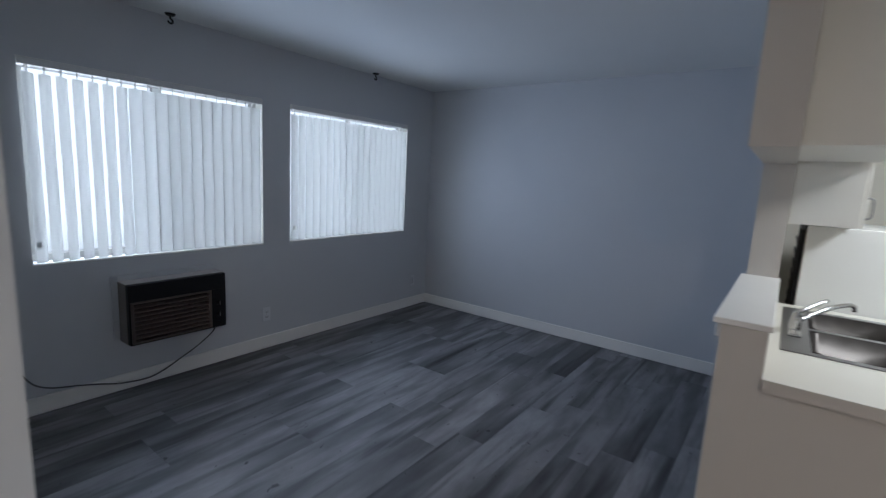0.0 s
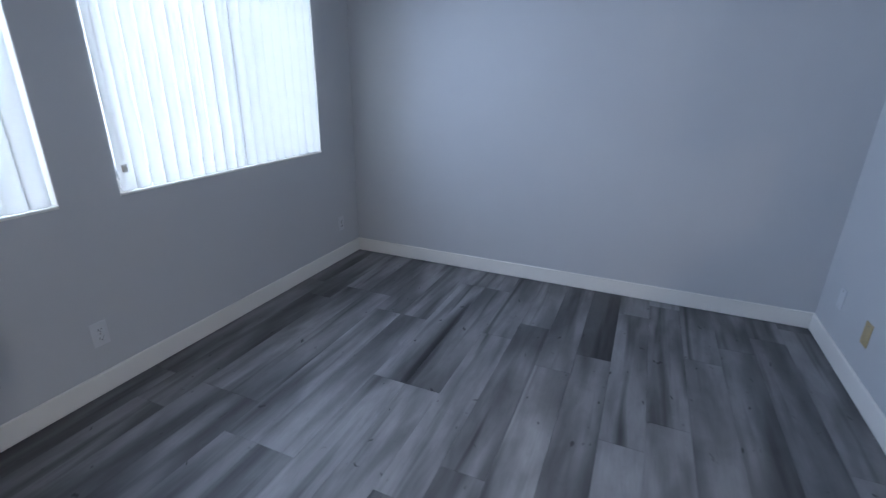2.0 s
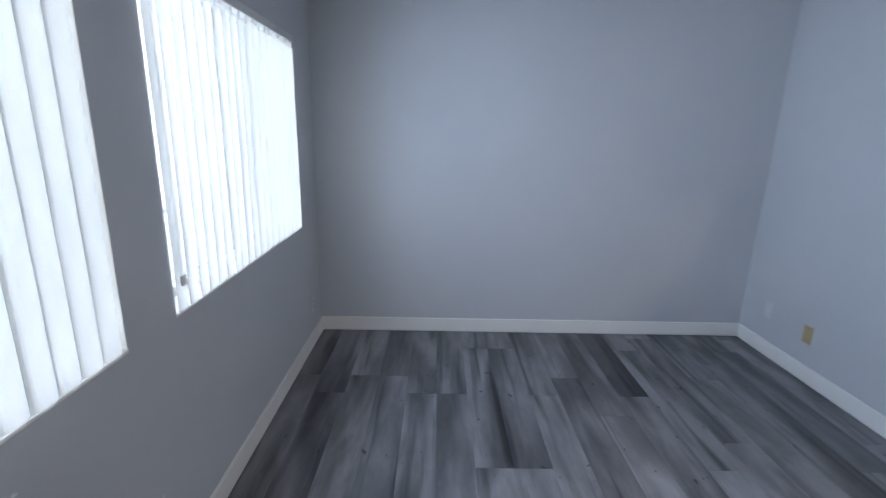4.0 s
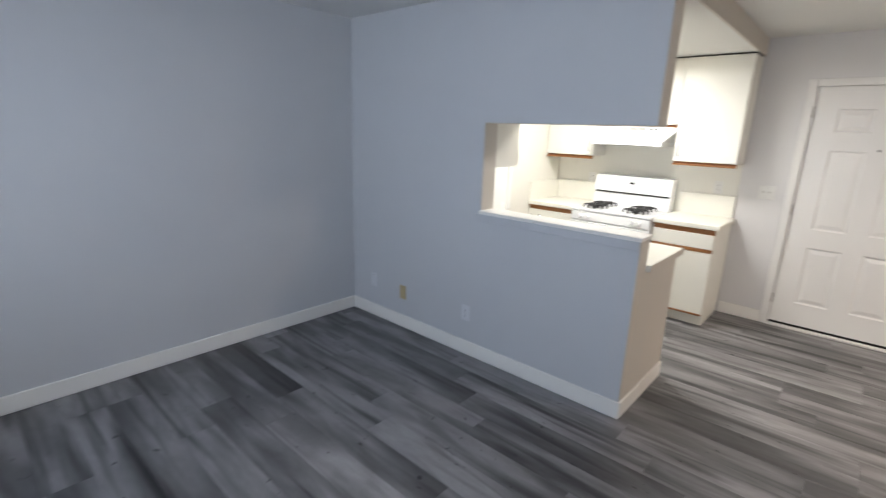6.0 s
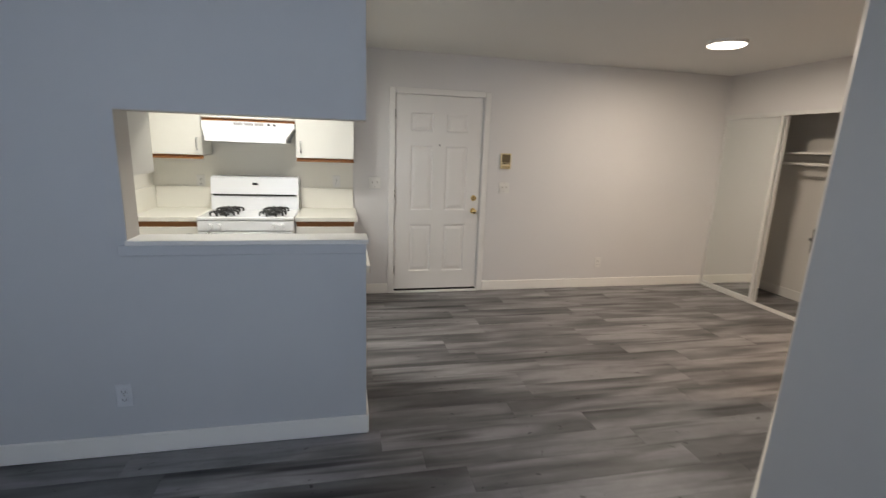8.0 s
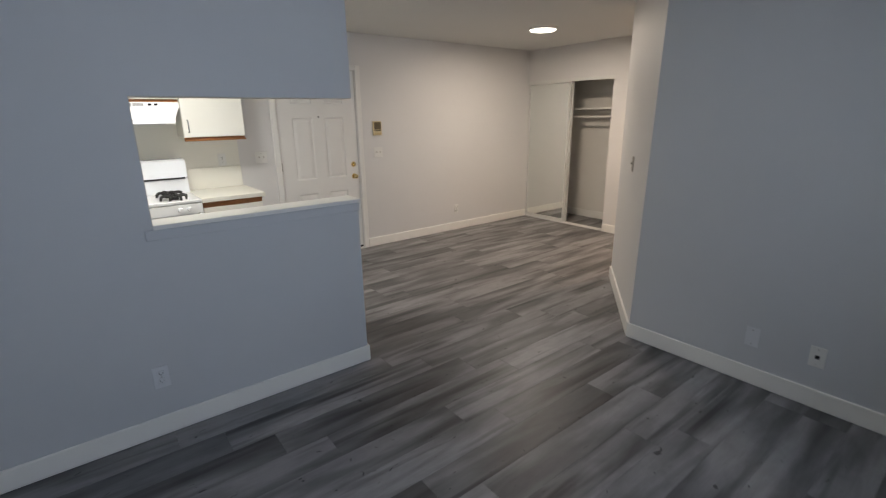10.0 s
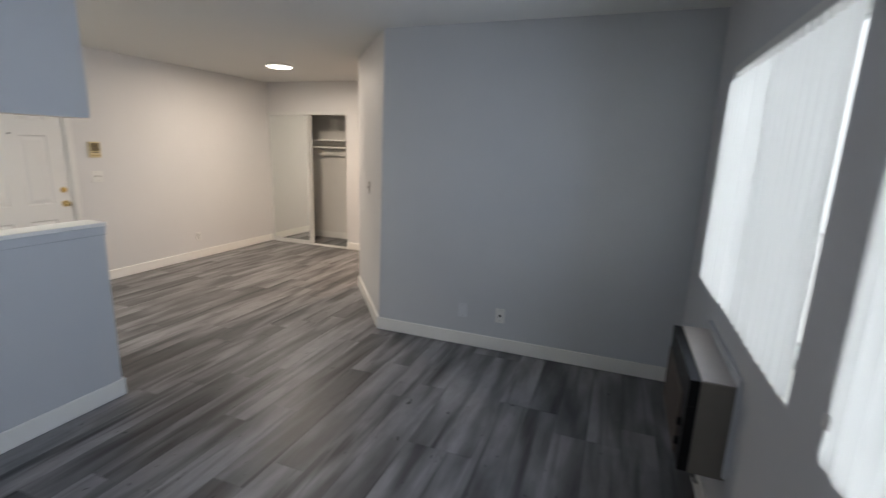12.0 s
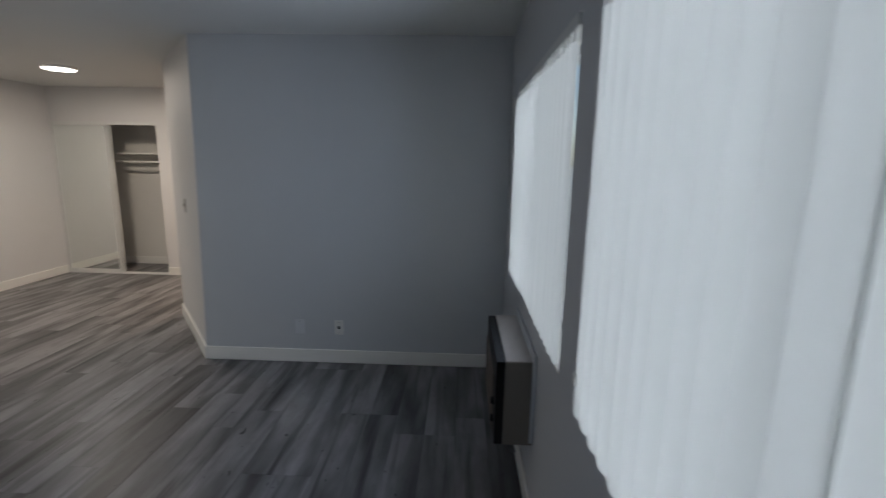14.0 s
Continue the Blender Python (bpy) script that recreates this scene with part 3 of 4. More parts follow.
def entry_door():
    y0, y1, z0, z1 = 0.320, 1.220, 0.040, 2.035
    x = XE + 0.012
    dr = thing("door_1", (x, (y0 + y1) / 2, 0), "closed white six-panel entry door with brass knobs", "door", kind="structure")
    stile, mid = 0.155, 0.135
    ym = (y0 + y1) / 2
    rails = [(z0, 0.235), (0.735, 0.89), (1.545, 1.685), (1.865, z1)]
    rows = [(x, x + 0.045, y0, y0 + stile, z0, z1), (x, x + 0.045, y1 - stile, y1, z0, z1), (x, x + 0.045, ym - mid / 2, ym + mid / 2, z0, z1)]
    for a, b in rails:
        for c, e in ((y0 + stile, ym - mid / 2), (ym + mid / 2, y1 - stile)):
            rows.append((x, x + 0.045, c, e, a, b))
    part("slab", boxes(rows), DOOR, dr)
    for (a0, a), (b, b1) in zip(rails, rails[1:]):
        for c, e in ((y0 + stile, ym - mid / 2), (ym + mid / 2, y1 - stile)):
            bm = bmesh.new()
            raised_panel(bm, x, c, e, a, b)
            part("panel", bm, DOOR, dr)
    for z, nm in ((1.020, "deadbolt"), (0.884, "door_knob")):
        k = part(nm, rod(bmesh.new(), (x, 0.385, z), (x - 0.008, 0.385, z), 0.031, 0.027, 24), BRASS, dr, "polished brass")
        if nm == "door_knob":
            bm = bmesh.new()
            rod(bm, (x - 0.008, 0.385, z), (x - 0.04, 0.385, z), 0.011, sides=16)
            bmesh.ops.create_uvsphere(bm, u_segments=20, v_segments=12, radius=0.026, matrix=Matrix.Translation((x - 0.05, 0.385, z)) @ Matrix.Diagonal((0.75, 1, 1, 1)))
            part("grip", smooth_bm(bm), BRASS, k)
        else:
            bm = rod(bmesh.new(), (x - 0.008, 0.385, z), (x - 0.016, 0.385, z), 0.018, 0.016, 20)
            box(bm, x - 0.030, x - 0.016, 0.382, 0.388, z - 0.016, z + 0.016, bevel=0.002)
            part("thumb_turn", bm, BRASS, k)
    for z in (0.25, 1.045, 1.84):
        part("hinge", rod(bmesh.new(), (XE - 0.006, y1 + 0.006, z - 0.045), (XE - 0.006, y1 + 0.006, z + 0.045), 0.006, sides=12), GREY_METAL, dr)
    part("peephole", rod(bmesh.new(), (x, ym, 1.555), (x - 0.004, ym, 1.555), 0.008, sides=14), BLACK_PLASTIC, dr)
    part("weather_strip", boxes([(x + 0.004, x + 0.03, y0, y1, 0.018, z0)]), BLACK_PLASTIC, dr)
    part("jamb", boxes([(XE, XE + 0.10, y1 + 0.003, 1.235, 0, 2.045), (XE, XE + 0.10, 0.305, y0 - 0.003, 0, 2.045), (XE, XE + 0.10, y0 - 0.003, y1 + 0.003, z1 + 0.003, 2.045)]), DOOR, dr)
    part("casing", boxes([(XE - 0.016, XE, 1.228, 1.288, 0, 2.095), (XE - 0.016, XE, 0.252, 0.312, 0, 2.095), (XE - 0.016, XE, 0.312, 1.228, 2.038, 2.095)], bevel=0.004), DOOR, dr)
    part("threshold", boxes([(XE - 0.03, XE + 0.08, 0.312, 1.228, 0.001, 0.018)], bevel=0.004), ALUMINIUM, dr, "worn metal threshold")


entry_door()
# unseen slab, added to keep outside light from leaking round the door
structure("wall_door_blocker", boxes([(XE + 0.14, XE + 0.18, 0.2, 1.35, 0, 2.2)]), PAINT_HALL, "added unseen slab closing the entry door opening", "wall")


def intercom():
    y0, y1, z0, z1 = -0.018, 0.136, 1.335, 1.496
    it = thing("intercom", (XE, 0.059, z0), "aged beige wall intercom with speaker grille", "intercom")
    part("body", boxes([(XE - 0.022, XE, y0 + 0.02, y1 - 0.02, z0, z1)], bevel=0.004), BEIGE_PLASTIC, it)
    part("speaker", boxes([(XE - 0.025, XE - 0.022, 0.015, 0.103, 1.402, 1.484)], bevel=0.001), BROWN_PLASTIC, it, "dull brass speaker grille")
    for k in range(7):
        z = 1.410 + k * 0.0112
        part("slat", boxes([(XE - 0.0285, XE - 0.025, 0.019, 0.099, z - 0.0022, z + 0.0022)]), OLIVE, it)
    for y in (0.027, 0.059, 0.091):
        part("button", boxes([(XE - 0.027, XE - 0.022, y - 0.009, y + 0.009, 1.352, 1.364)], bevel=0.001), BRASS, it)
    part("strip", boxes([(XE - 0.0245, XE - 0.022, 0.018, 0.100, 1.386, 1.394)]), BLACK_PLASTIC, it)


intercom()

# ---- closet ----


def sliding_door(x0, x1, y, label):
    z0, z1 = 0.022, 1.985
    s = thing("mirror_door", ((x0 + x1) / 2, y, z0), label, "closet door", "closet sliding doors")
    f = 0.030
    part("frame", boxes([(x0, x0 + f, y - 0.012, y + 0.012, z0, z1), (x1 - f, x1, y - 0.012, y + 0.012, z0, z1), (x0 + f, x1 - f, y - 0.012, y + 0.012, z0, z0 + 0.035),
                         (x0 + f, x1 - f, y - 0.012, y + 0.012, z1 - 0.03, z1)], bevel=0.002), ALUMINIUM, s)
    part("mirror", boxes([(x0 + f, x1 - f, y - 0.004, y + 0.004, z0 + 0.035, z1 - 0.03)]), MIRROR, s, "clear silvered mirror")
    return s


sliding_door(4.930, XE - 0.006, YC - 0.022, "white framed mirrored sliding closet door, closed end")
sliding_door(4.915, XE - 0.006, YC - 0.062, "mirrored sliding closet door pushed behind the other")
tr = thing("door_track", (4.97, YC - 0.04, 0), "white metal double track of the closet doors", "track")
part("bottom_track", boxes([(4.27, XE, YC - 0.084, YC + 0.004, 0.001, 0.012), (4.27, XE, YC - 0.006, YC + 0.002, 0.012, 0.02), (4.27, XE, YC - 0.045, YC - 0.039, 0.012, 0.02)]), ALUMINIUM, tr)
part("top_track", boxes([(4.27, XE, YC - 0.084, YC - 0.001, 1.988, 2.005), (4.27, XE, YC - 0.006, YC, 1.965, 1.988)]), ALUMINIUM, tr)
sh = thing("closet_shelf", (4.97, -3.05, 1.60), "white closet shelf with a hanging rod", "shelf")
part("board", boxes([(4.27, XE, -3.2, -2.86, 1.600, 1.619)], bevel=0.002), TRIM, sh)
part("cleat", boxes([(4.27, XE, -3.2, -3.182, 1.540, 1.584)], bevel=0.002), TRIM, sh)
part("front_edge", boxes([(4.27, XE, -2.86, -2.846, 1.600, 1.620)], bevel=0.002), TRIM, sh)
part("hanging_rod", rod(bmesh.new(), (4.27, -2.92, 1.500), (XE, -2.92, 1.500), 0.015, sides=20), TRIM, sh)
for x in (4.2705, XE - 0.0125):
    part("rod_bracket", boxes([(x, x + 0.012, -2.95, -2.89, 1.475, 1.600)], bevel=0.002), TRIM, sh)

# ---- pass-through sill ----
sl = thing("window_ledge", (3.3, 2.16, SILL), "white painted pass-through sill with grey apron", "sill", kind="structure")
part("sill", boxes([(XP0 - 0.022, XP1 + 0.014, YP - 0.012, 2.700, SILL - 0.022, SILL)], bevel=0.003), TRIM, sl)
part("apron", boxes([(XP0 - 0.014, XP0, YP - 0.002, 2.735, SILL - 0.072, SILL - 0.022)], bevel=0.003), PAINT, sl, "grey painted apron")

# ---- kitchen ----
FX = 5.055              # counter edge over the base cabinets of the stove wall


def pull(parent, x, y, z, face=-1, h=0.10):
    """A small bow handle on a door whose outward direction is face along x."""
    pts = spline([(x, y, z - h / 2), (x + face * 0.022, y, z - h / 2 + 0.008), (x + face * 0.026, y, z), (x + face * 0.022, y, z + h / 2 - 0.008), (x, y, z + h / 2)], 4)
    return part("handle", smooth_bm(tube(bmesh.new(), pts, 0.005, 8)), STEEL, parent, "chrome bow handle")


def base_cabinet(y0, y1, x0, x1, face, label, drawer=True):
    """Laminate base unit; face -1 opens towards smaller x, 1 towards larger."""
    c = thing("base_cabinet", ((x0 + x1) / 2, (y0 + y1) / 2, 0), label, "cabinet", "kitchen base cabinets")
    front = x0 if face < 0 else x1
    toe = 0.06
    kx = (x0 + toe, x1) if face < 0 else (x0, x1 - toe)
    part("body", boxes([(x0, x1, y0, y1, 0.10, 0.868)], bevel=0.001), LAMINATE, c)
    part("toe_kick", boxes([(*kx, y0 + 0.004, y1 - 0.004, 0.001, 0.10)]), LAMINATE, c)
    fx = sorted((front, front + face * 0.018))
    ox = sorted((front, front + face * 0.020))
    g = 0.004
    rx = sorted((front, front + face * 0.004))
    part("oak_strip", boxes([(*ox, y0 + g, y1 - g, 0.852, 0.866), (*rx, y0 + g, y1 - g, 0.822, 0.852)], bevel=0.002), OAK, c, "honey oak finger pull")
    dr = part("drawer_front", boxes([(*fx, y0 + g, y1 - g, 0.700, 0.820)], bevel=0.002), LAMINATE, c)
    part("oak_strip", boxes([(*ox, y0 + g, y1 - g, 0.668, 0.696)], bevel=0.003), OAK, c, "honey oak finger pull")
    part("door", boxes([(*fx, y0 + g, y1 - g, 0.125, 0.666)], bevel=0.002), LAMINATE, c)
    part("oak_strip", boxes([(*ox, y0 + g, y1 - g, 0.108, 0.123)], bevel=0.002), OAK, c, "honey oak bottom strip")
    return c


base_cabinet(1.640, 2.142, 5.085, XE - 0.004, -1, "cream base cabinet with oak strips beside the stove")
base_cabinet(2.918, 3.432, 5.085, XE - 0.004, -1, "cream base cabinet with oak strips in the corner")


def counter(x0, x1, y0, y1, splash, label):
    c = thing("countertop", ((x0 + x1) / 2, (y0 + y1) / 2, 0.868), label, "countertop", "kitchen countertops")
    part("top", boxes([(x0, x1, y0, y1, 0.868, 0.906)], bevel=0.004, seg=2), COUNTER, c)
    for s in splash:
        part("backsplash", boxes([s], bevel=0.003), COUNTER, c)
    return c


counter(FX, XE - 0.005, 1.615, 2.143, [(XE - 0.026, XE - 0.005, 1.64, 2.143, 0.906, 1.105)], "off-white laminate counter beside the stove")
counter(FX, XE - 0.005, 2.917, 3.434, [(XE - 0.026, XE - 0.005, 2.917, 3.414, 0.906, 1.105), (FX, XE - 0.005, 3.414, 3.434, 0.906, 1.105)], "off-white laminate corner counter with backsplash")


def wall_cabinet(y0, y1, x0, x1, z0, z1, face, label, handle=None, doors=1, strip=True):
    c = thing("wall_cabinet", ((x0 + x1) / 2, (y0 + y1) / 2, z0), label, "cabinet", "kitchen wall cabinets")
    front = x0 if face < 0 else x1
    fx = sorted((front, front + face * 0.018))
    part("body", boxes([(x0, x1, y0, y1, z0, z1)], bevel=0.001), LAMINATE, c)
    if strip:
        part("oak_strip", boxes([(*sorted((front + face * -0.014, front + face * -0.008)), y0 + 0.002, y1 - 0.002, z0 - 0.018, z0 - 0.001),
                                 (*sorted((front - face * 0.014, front + face * 0.020)), y0 + 0.002, y1 - 0.002, z0 - 0.032, z0 - 0.018)], bevel=0.002), OAK, c, "honey oak finger pull")
    w = (y1 - y0) / doors
    for k in range(doors):
        dr = part("door", boxes([(*fx, y0 + k * w + 0.003, y0 + (k + 1) * w - 0.003, z0 + 0.003, z1 - 0.006)], bevel=0.002), LAMINATE, c)
        if handle:
            pull(dr, fx[0] if face < 0 else fx[1], handle, z0 + 0.095, face)
    return c


UX = 5.375
wall_cabinet(1.636, 2.146, UX, XE - 0.005, 1.398, KZ - 0.012, -1, "tall cream wall cabinet with oak strip", handle=2.105)
wall_cabinet(2.916, 3.433, UX, XE - 0.005, 1.398, KZ - 0.012, -1, "cream wall cabinet with oak strip in the corner", handle=2.955)
wall_cabinet(2.148, 2.914, UX, XE - 0.005, 1.715, KZ - 0.012, -1, "low cream wall cabinet above the range hood", doors=2)
wall_cabinet(1.765, 2.692, XP1 + 0.004, XP1 + 0.30, HEAD + 0.012, KZ - 0.012, 1, "cream wall cabinet above the pass-through", doors=2, strip=False)
wall_cabinet(2.705, 3.40, XP1 + 0.004, XP1 + 0.270, 1.362, KZ - 0.012, 1, "cream wall cabinet above the refrigerator", handle=2.75, strip=False)
# black filler strip: shade of the gap over the cabinets, put in as colour
bm = boxes([(UX + 0.01, XE - 0.006, 1.64, 3.43, KZ - 0.011, KZ - 0.001)])
structure("trim_gap_shade", bm, BLACK_PLASTIC, "black strip standing in for shade above the wall cabinets", "trim")


def hood():
    h = thing("range_hood", (5.42, 2.53, 1.52), "white enamel range hood above the stove", "range hood")
    y0, y1 = 2.152, 2.910
    bm = bmesh.new()
    # upper box under the cabinet, flared out and drawn in at both ends towards a low front lip
    xb = XE - 0.006
    rings = []
    for xf, a, b, z in ((5.350, y0, y1, 1.692), (5.345, y0, y1, 1.652), (5.215, y0 + 0.062, y1 - 0.050, 1.556), (5.210, y0 + 0.062, y1 - 0.050, 1.520)):
        rings.append([bm.verts.new(p) for p in ((xf, a, z), (xf, b, z), (xb, b, z), (xb, a, z))])
    for up, low in zip(rings, rings[1:]):
        for k in range(4):
            bm.faces.new((up[k], up[(k + 1) % 4], low[(k + 1) % 4], low[k]))
    bm.faces.new(rings[0])
    bm.faces.new(rings[-1][::-1])
    bmesh.ops.recalc_face_normals(bm, faces=bm.faces)
    bmesh.ops.bevel(bm, geom=list(bm.edges), offset=0.003, segments=2, affect="EDGES")
    part("canopy", bm, ENAMEL, h)
    part("filter", boxes([(5.26, 5.56, 2.28, 2.79, 1.514, 1.5195)]), STEEL, h)
    for y in (2.615, 2.530, 2.445):
        v = part("vent_grille", boxes([(5.3425, 5.3465, y - 0.037, y + 0.037, 1.660, 1.684)], bevel=0.001), VENT_GREY, h)
        for k in range(8):
            yy = y - 0.0315 + k * 0.009
            part("slot", boxes([(5.3405, 5.3425, yy - 0.002, yy + 0.002, 1.663, 1.681)]), GREY_METAL, v)
    for y in (2.365, 2.320):
        part("switch", boxes([(5.338, 5.346, y - 0.012, y + 0.012, 1.664, 1.680)], bevel=0.002), BLACK_PLASTIC, h)


hood()


def stove():
    y0, y1 = 2.149, 2.911
    x0, xb = 5.010, XE - 0.03
    s = thing("gas_stove", (5.33, 2.53, 0), "white enamel gas range with black grates", "stove")
    part("body", boxes([(x0 + 0.03, xb, y0, y1, 0.06, 0.885)], bevel=0.004), ENAMEL, s)
    part("plinth", boxes([(x0 + 0.07, xb, y0 + 0.01, y1 - 0.01, 0.001, 0.06)]), BLACK_PLASTIC, s)
    part("cooktop", boxes([(x0, 5.50, y0, y1, 0.885, 0.912)], bevel=0.008, seg=3), ENAMEL, s)
    part("control_panel", boxes([(x0 + 0.004, x0 + 0.03, y0 + 0.002, y1 - 0.002, 0.795, 0.880)], bevel=0.005, seg=2), ENAMEL, s)
    od = part("oven_door", boxes([(x0 + 0.002, x0 + 0.03, y0 + 0.004, y1 - 0.004, 0.265, 0.785)], bevel=0.006, seg=2), ENAMEL, s)
    part("oven_window", boxes([(x0 - 0.001, x0 + 0.002, y0 + 0.16, y1 - 0.16, 0.42, 0.64)], bevel=0.001), BLACK_PLASTIC, od)
    part("oven_handle", smooth_bm(tube(bmesh.new(), spline([(x0 + 0.002, y0 + 0.07, 0.735), (x0 - 0.035, y0 + 0.09, 0.735), (x0 - 0.038, 2.53, 0.735), (x0 - 0.035, y1 - 0.09, 0.735), (x0 + 0.002, y1 - 0.07, 0.735)], 6), 0.010, 10)), ENAMEL, od)
    part("drawer", boxes([(x0 + 0.004, x0 + 0.03, y0 + 0.004, y1 - 0.004, 0.07, 0.255)], bevel=0.006, seg=2), ENAMEL, s)
    bm = bmesh.new()
    side = [(5.49, 0.905), (5.512, 1.045), (5.500, 1.052), (5.516, 1.20), (5.530, 1.212), (xb, 1.212), (xb, 0.905)]
    a = [bm.verts.new((x, y0, z)) for x, z in side]
    b = [bm.verts.new((x, y1, z)) for x, z in side]
    for k in range(len(side)):
        bm.faces.new((a[k], a[(k + 1) % len(side)], b[(k + 1) % len(side)], b[k]))
    bm.faces.new(a[::-1])
    bm.faces.new(b)
    bmesh.ops.recalc_face_normals(bm, faces=bm.faces)
    corners = [e for e in bm.edges if all(v.co.z > 1.19 for v in e.verts) and abs(e.verts[0].co.y - e.verts[1].co.y) < 0.001]
    bmesh.ops.bevel(bm, geom=corners, offset=0.010, segments=3, affect="EDGES")
    part("back_panel", bm, ENAMEL, s)
    part("vent_gap", boxes([(5.500, 5.515, y0 + 0.02, y1 - 0.02, 1.036, 1.050)]), BLACK_PLASTIC, s, "black vent slot")
    part("clock", boxes([(5.506, 5.512, 2.505, 2.555, 1.135, 1.155)], bevel=0.001), BLACK_PLASTIC, s, "small black clock display")
    for y in (2.25, 2.32, 2.74, 2.81):
        k = part("knob", rod(bmesh.new(), (x0 + 0.004, y, 0.838), (x0 - 0.024, y, 0.838), 0.021, 0.017, 20), ENAMEL, s)
        part("grip", boxes([(x0 - 0.030, x0 - 0.024, y - 0.004, y + 0.004, 0.822, 0.854)], bevel=0.001), ENAMEL, k)
    for y in (2.335, 2.725):
        for x in (5.145, 5.365):
            br = part("burner", rod(bmesh.new(), (x, y, 0.910), (x, y, 0.924), 0.040, 0.036, 24), BLACK_IRON, s)
            part("cap", rod(bmesh.new(), (x, y, 0.924), (x, y, 0.931), 0.028, 0.024, 20), BLACK_IRON, br)
    for y in (2.335, 2.725):
        for x in (5.145, 5.365):
            bm = bmesh.new()
            ring = [(x + 0.058 * math.cos(a), y + 0.058 * math.sin(a), 0.938) for a in [k * math.pi / 10 for k in range(21)]]
            tube(bm, ring, 0.008, 6)
            for ang in (20, 65, 110, 155, 200, 245, 290, 335):
                c, e = math.cos(radians(ang)), math.sin(radians(ang))
                long = 0.108 if ang % 90 == 20 else 0.094
                tube(bm, [(x + c * 0.030, y + e * 0.030, 0.944), (x + c * long * 0.8, y + e * long * 0.8, 0.944), (x + c * long, y + e * long, 0.936), (x + c * long, y + e * long, 0.911)], 0.009, 6)
            part("grate", bm, BLACK_IRON, s, "black cast-iron grate")


stove()

# sink run along the partition
SX = 3.99
SY = 1.605


def sink_run():
    c = thing("sink_cabinet", (3.68, 2.3, 0), "cream sink base cabinet along the partition", "cabinet", "kitchen base cabinets")
    part("body", boxes([(XP1 + 0.006, SX - 0.03, 1.641, 2.96, 0.10, 0.735), (XP1 + 0.006, XP1 + 0.060, 1.641, 2.96, 0.735, 0.868), (SX - 0.07, SX - 0.03, 1.641, 2.96, 0.735, 0.868),
                        (XP1 + 0.060, SX - 0.07, 1.641, 2.022, 0.735, 0.868), (XP1 + 0.060, SX - 0.07, 2.845, 2.96, 0.735, 0.868)]), LAMINATE, c)
    part("toe_kick", boxes([(XP1 + 0.006, SX - 0.09, 1.641, 2.956, 0.001, 0.10)]), LAMINATE, c)
    part("end_panel", boxes([(XP1 + 0.0032, SX - 0.03, YP - 0.003, 1.640, 0.001, 0.866)]), BEIGE, c, "beige end panel")
    for k in range(3):
        a = 1.645 + k * 0.435
        dr = part("door", boxes([(SX - 0.03, SX - 0.012, a, a + 0.43, 0.12, 0.69)], bevel=0.002), LAMINATE, c)
        part("oak_strip", boxes([(SX - 0.03, SX - 0.010, a, a + 0.43, 0.692, 0.715)], bevel=0.002), OAK, c, "honey oak finger pull")
        part("drawer_front", boxes([(SX - 0.03, SX - 0.012, a, a + 0.43, 0.72, 0.862)], bevel=0.002), LAMINATE, c)
    t = thing("countertop", (3.68, 2.3, 0.868), "off-white laminate counter around the sink", "countertop", "kitchen countertops")
    sx0, sx1, sy0, sy1 = XP1 + 0.060, SX - 0.07, 2.022, 2.845
    part("top", boxes([(XP1 + 0.005, sx0, SY, 2.97, 0.868, 0.906), (sx1, SX, SY, 2.97, 0.868, 0.906), (sx0, sx1, SY, sy0, 0.868, 0.906), (sx0, sx1, sy1, 2.97, 0.868, 0.906)]), COUNTER, t)
    part("edge", boxes([(XP1 + 0.005, SX + 0.004, SY - 0.004, SY, 0.866, 0.907), (SX, SX + 0.004, SY, 2.97, 0.866, 0.907)]), BEIGE, t, "beige counter edging")
    s = thing("kitchen_sink", (3.65, 2.19, 0.906), "stainless double-bowl sink set in the counter", "sink")
    ym = (sy0 + sy1) / 2
    bx0 = sx0 + 0.085
    part("rim", boxes([(sx0 - 0.015, bx0, sy0 - 0.015, sy1 + 0.015, 0.9065, 0.912), (sx1 - 0.02, sx1 + 0.015, sy0 - 0.015, sy1 + 0.015, 0.9065, 0.912), (bx0, sx1 - 0.02, sy0 - 0.015, sy0 + 0.02, 0.9065, 0.912),
                       (bx0, sx1 - 0.02, sy1 - 0.02, sy1 + 0.015, 0.9065, 0.912), (bx0, sx1 - 0.02, ym - 0.012, ym + 0.012, 0.9065, 0.912)], bevel=0.002), STEEL, s)
    for a, b in ((sy0 + 0.02, ym - 0.012), (ym + 0.012, sy1 - 0.02)):
        bm = bmesh.new()
        x0, x1, zb, inn = bx0, sx1 - 0.02, 0.745, 0.025
        top = [(x0, a), (x1, a), (x1, b), (x0, b)]
        low = [(x0 + inn, a + inn), (x1 - inn, a + inn), (x1 - inn, b - inn), (x0 + inn, b - inn)]
        tv = [bm.verts.new((x, y, 0.909)) for x, y in top]
        lv = [bm.verts.new((x, y, zb)) for x, y in low]
        for k in range(4):
            bm.faces.new((tv[k], tv[(k + 1) % 4], lv[(k + 1) % 4], lv[k]))
        bm.faces.new(lv)
        bmesh.ops.bevel(bm, geom=[e for e in bm.edges if len(e.link_faces) == 2], offset=0.03, segments=4, affect="EDGES")
        bmesh.ops.solidify(bm, geom=list(bm.faces), thickness=0.0015)
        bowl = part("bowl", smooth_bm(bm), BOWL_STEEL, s)
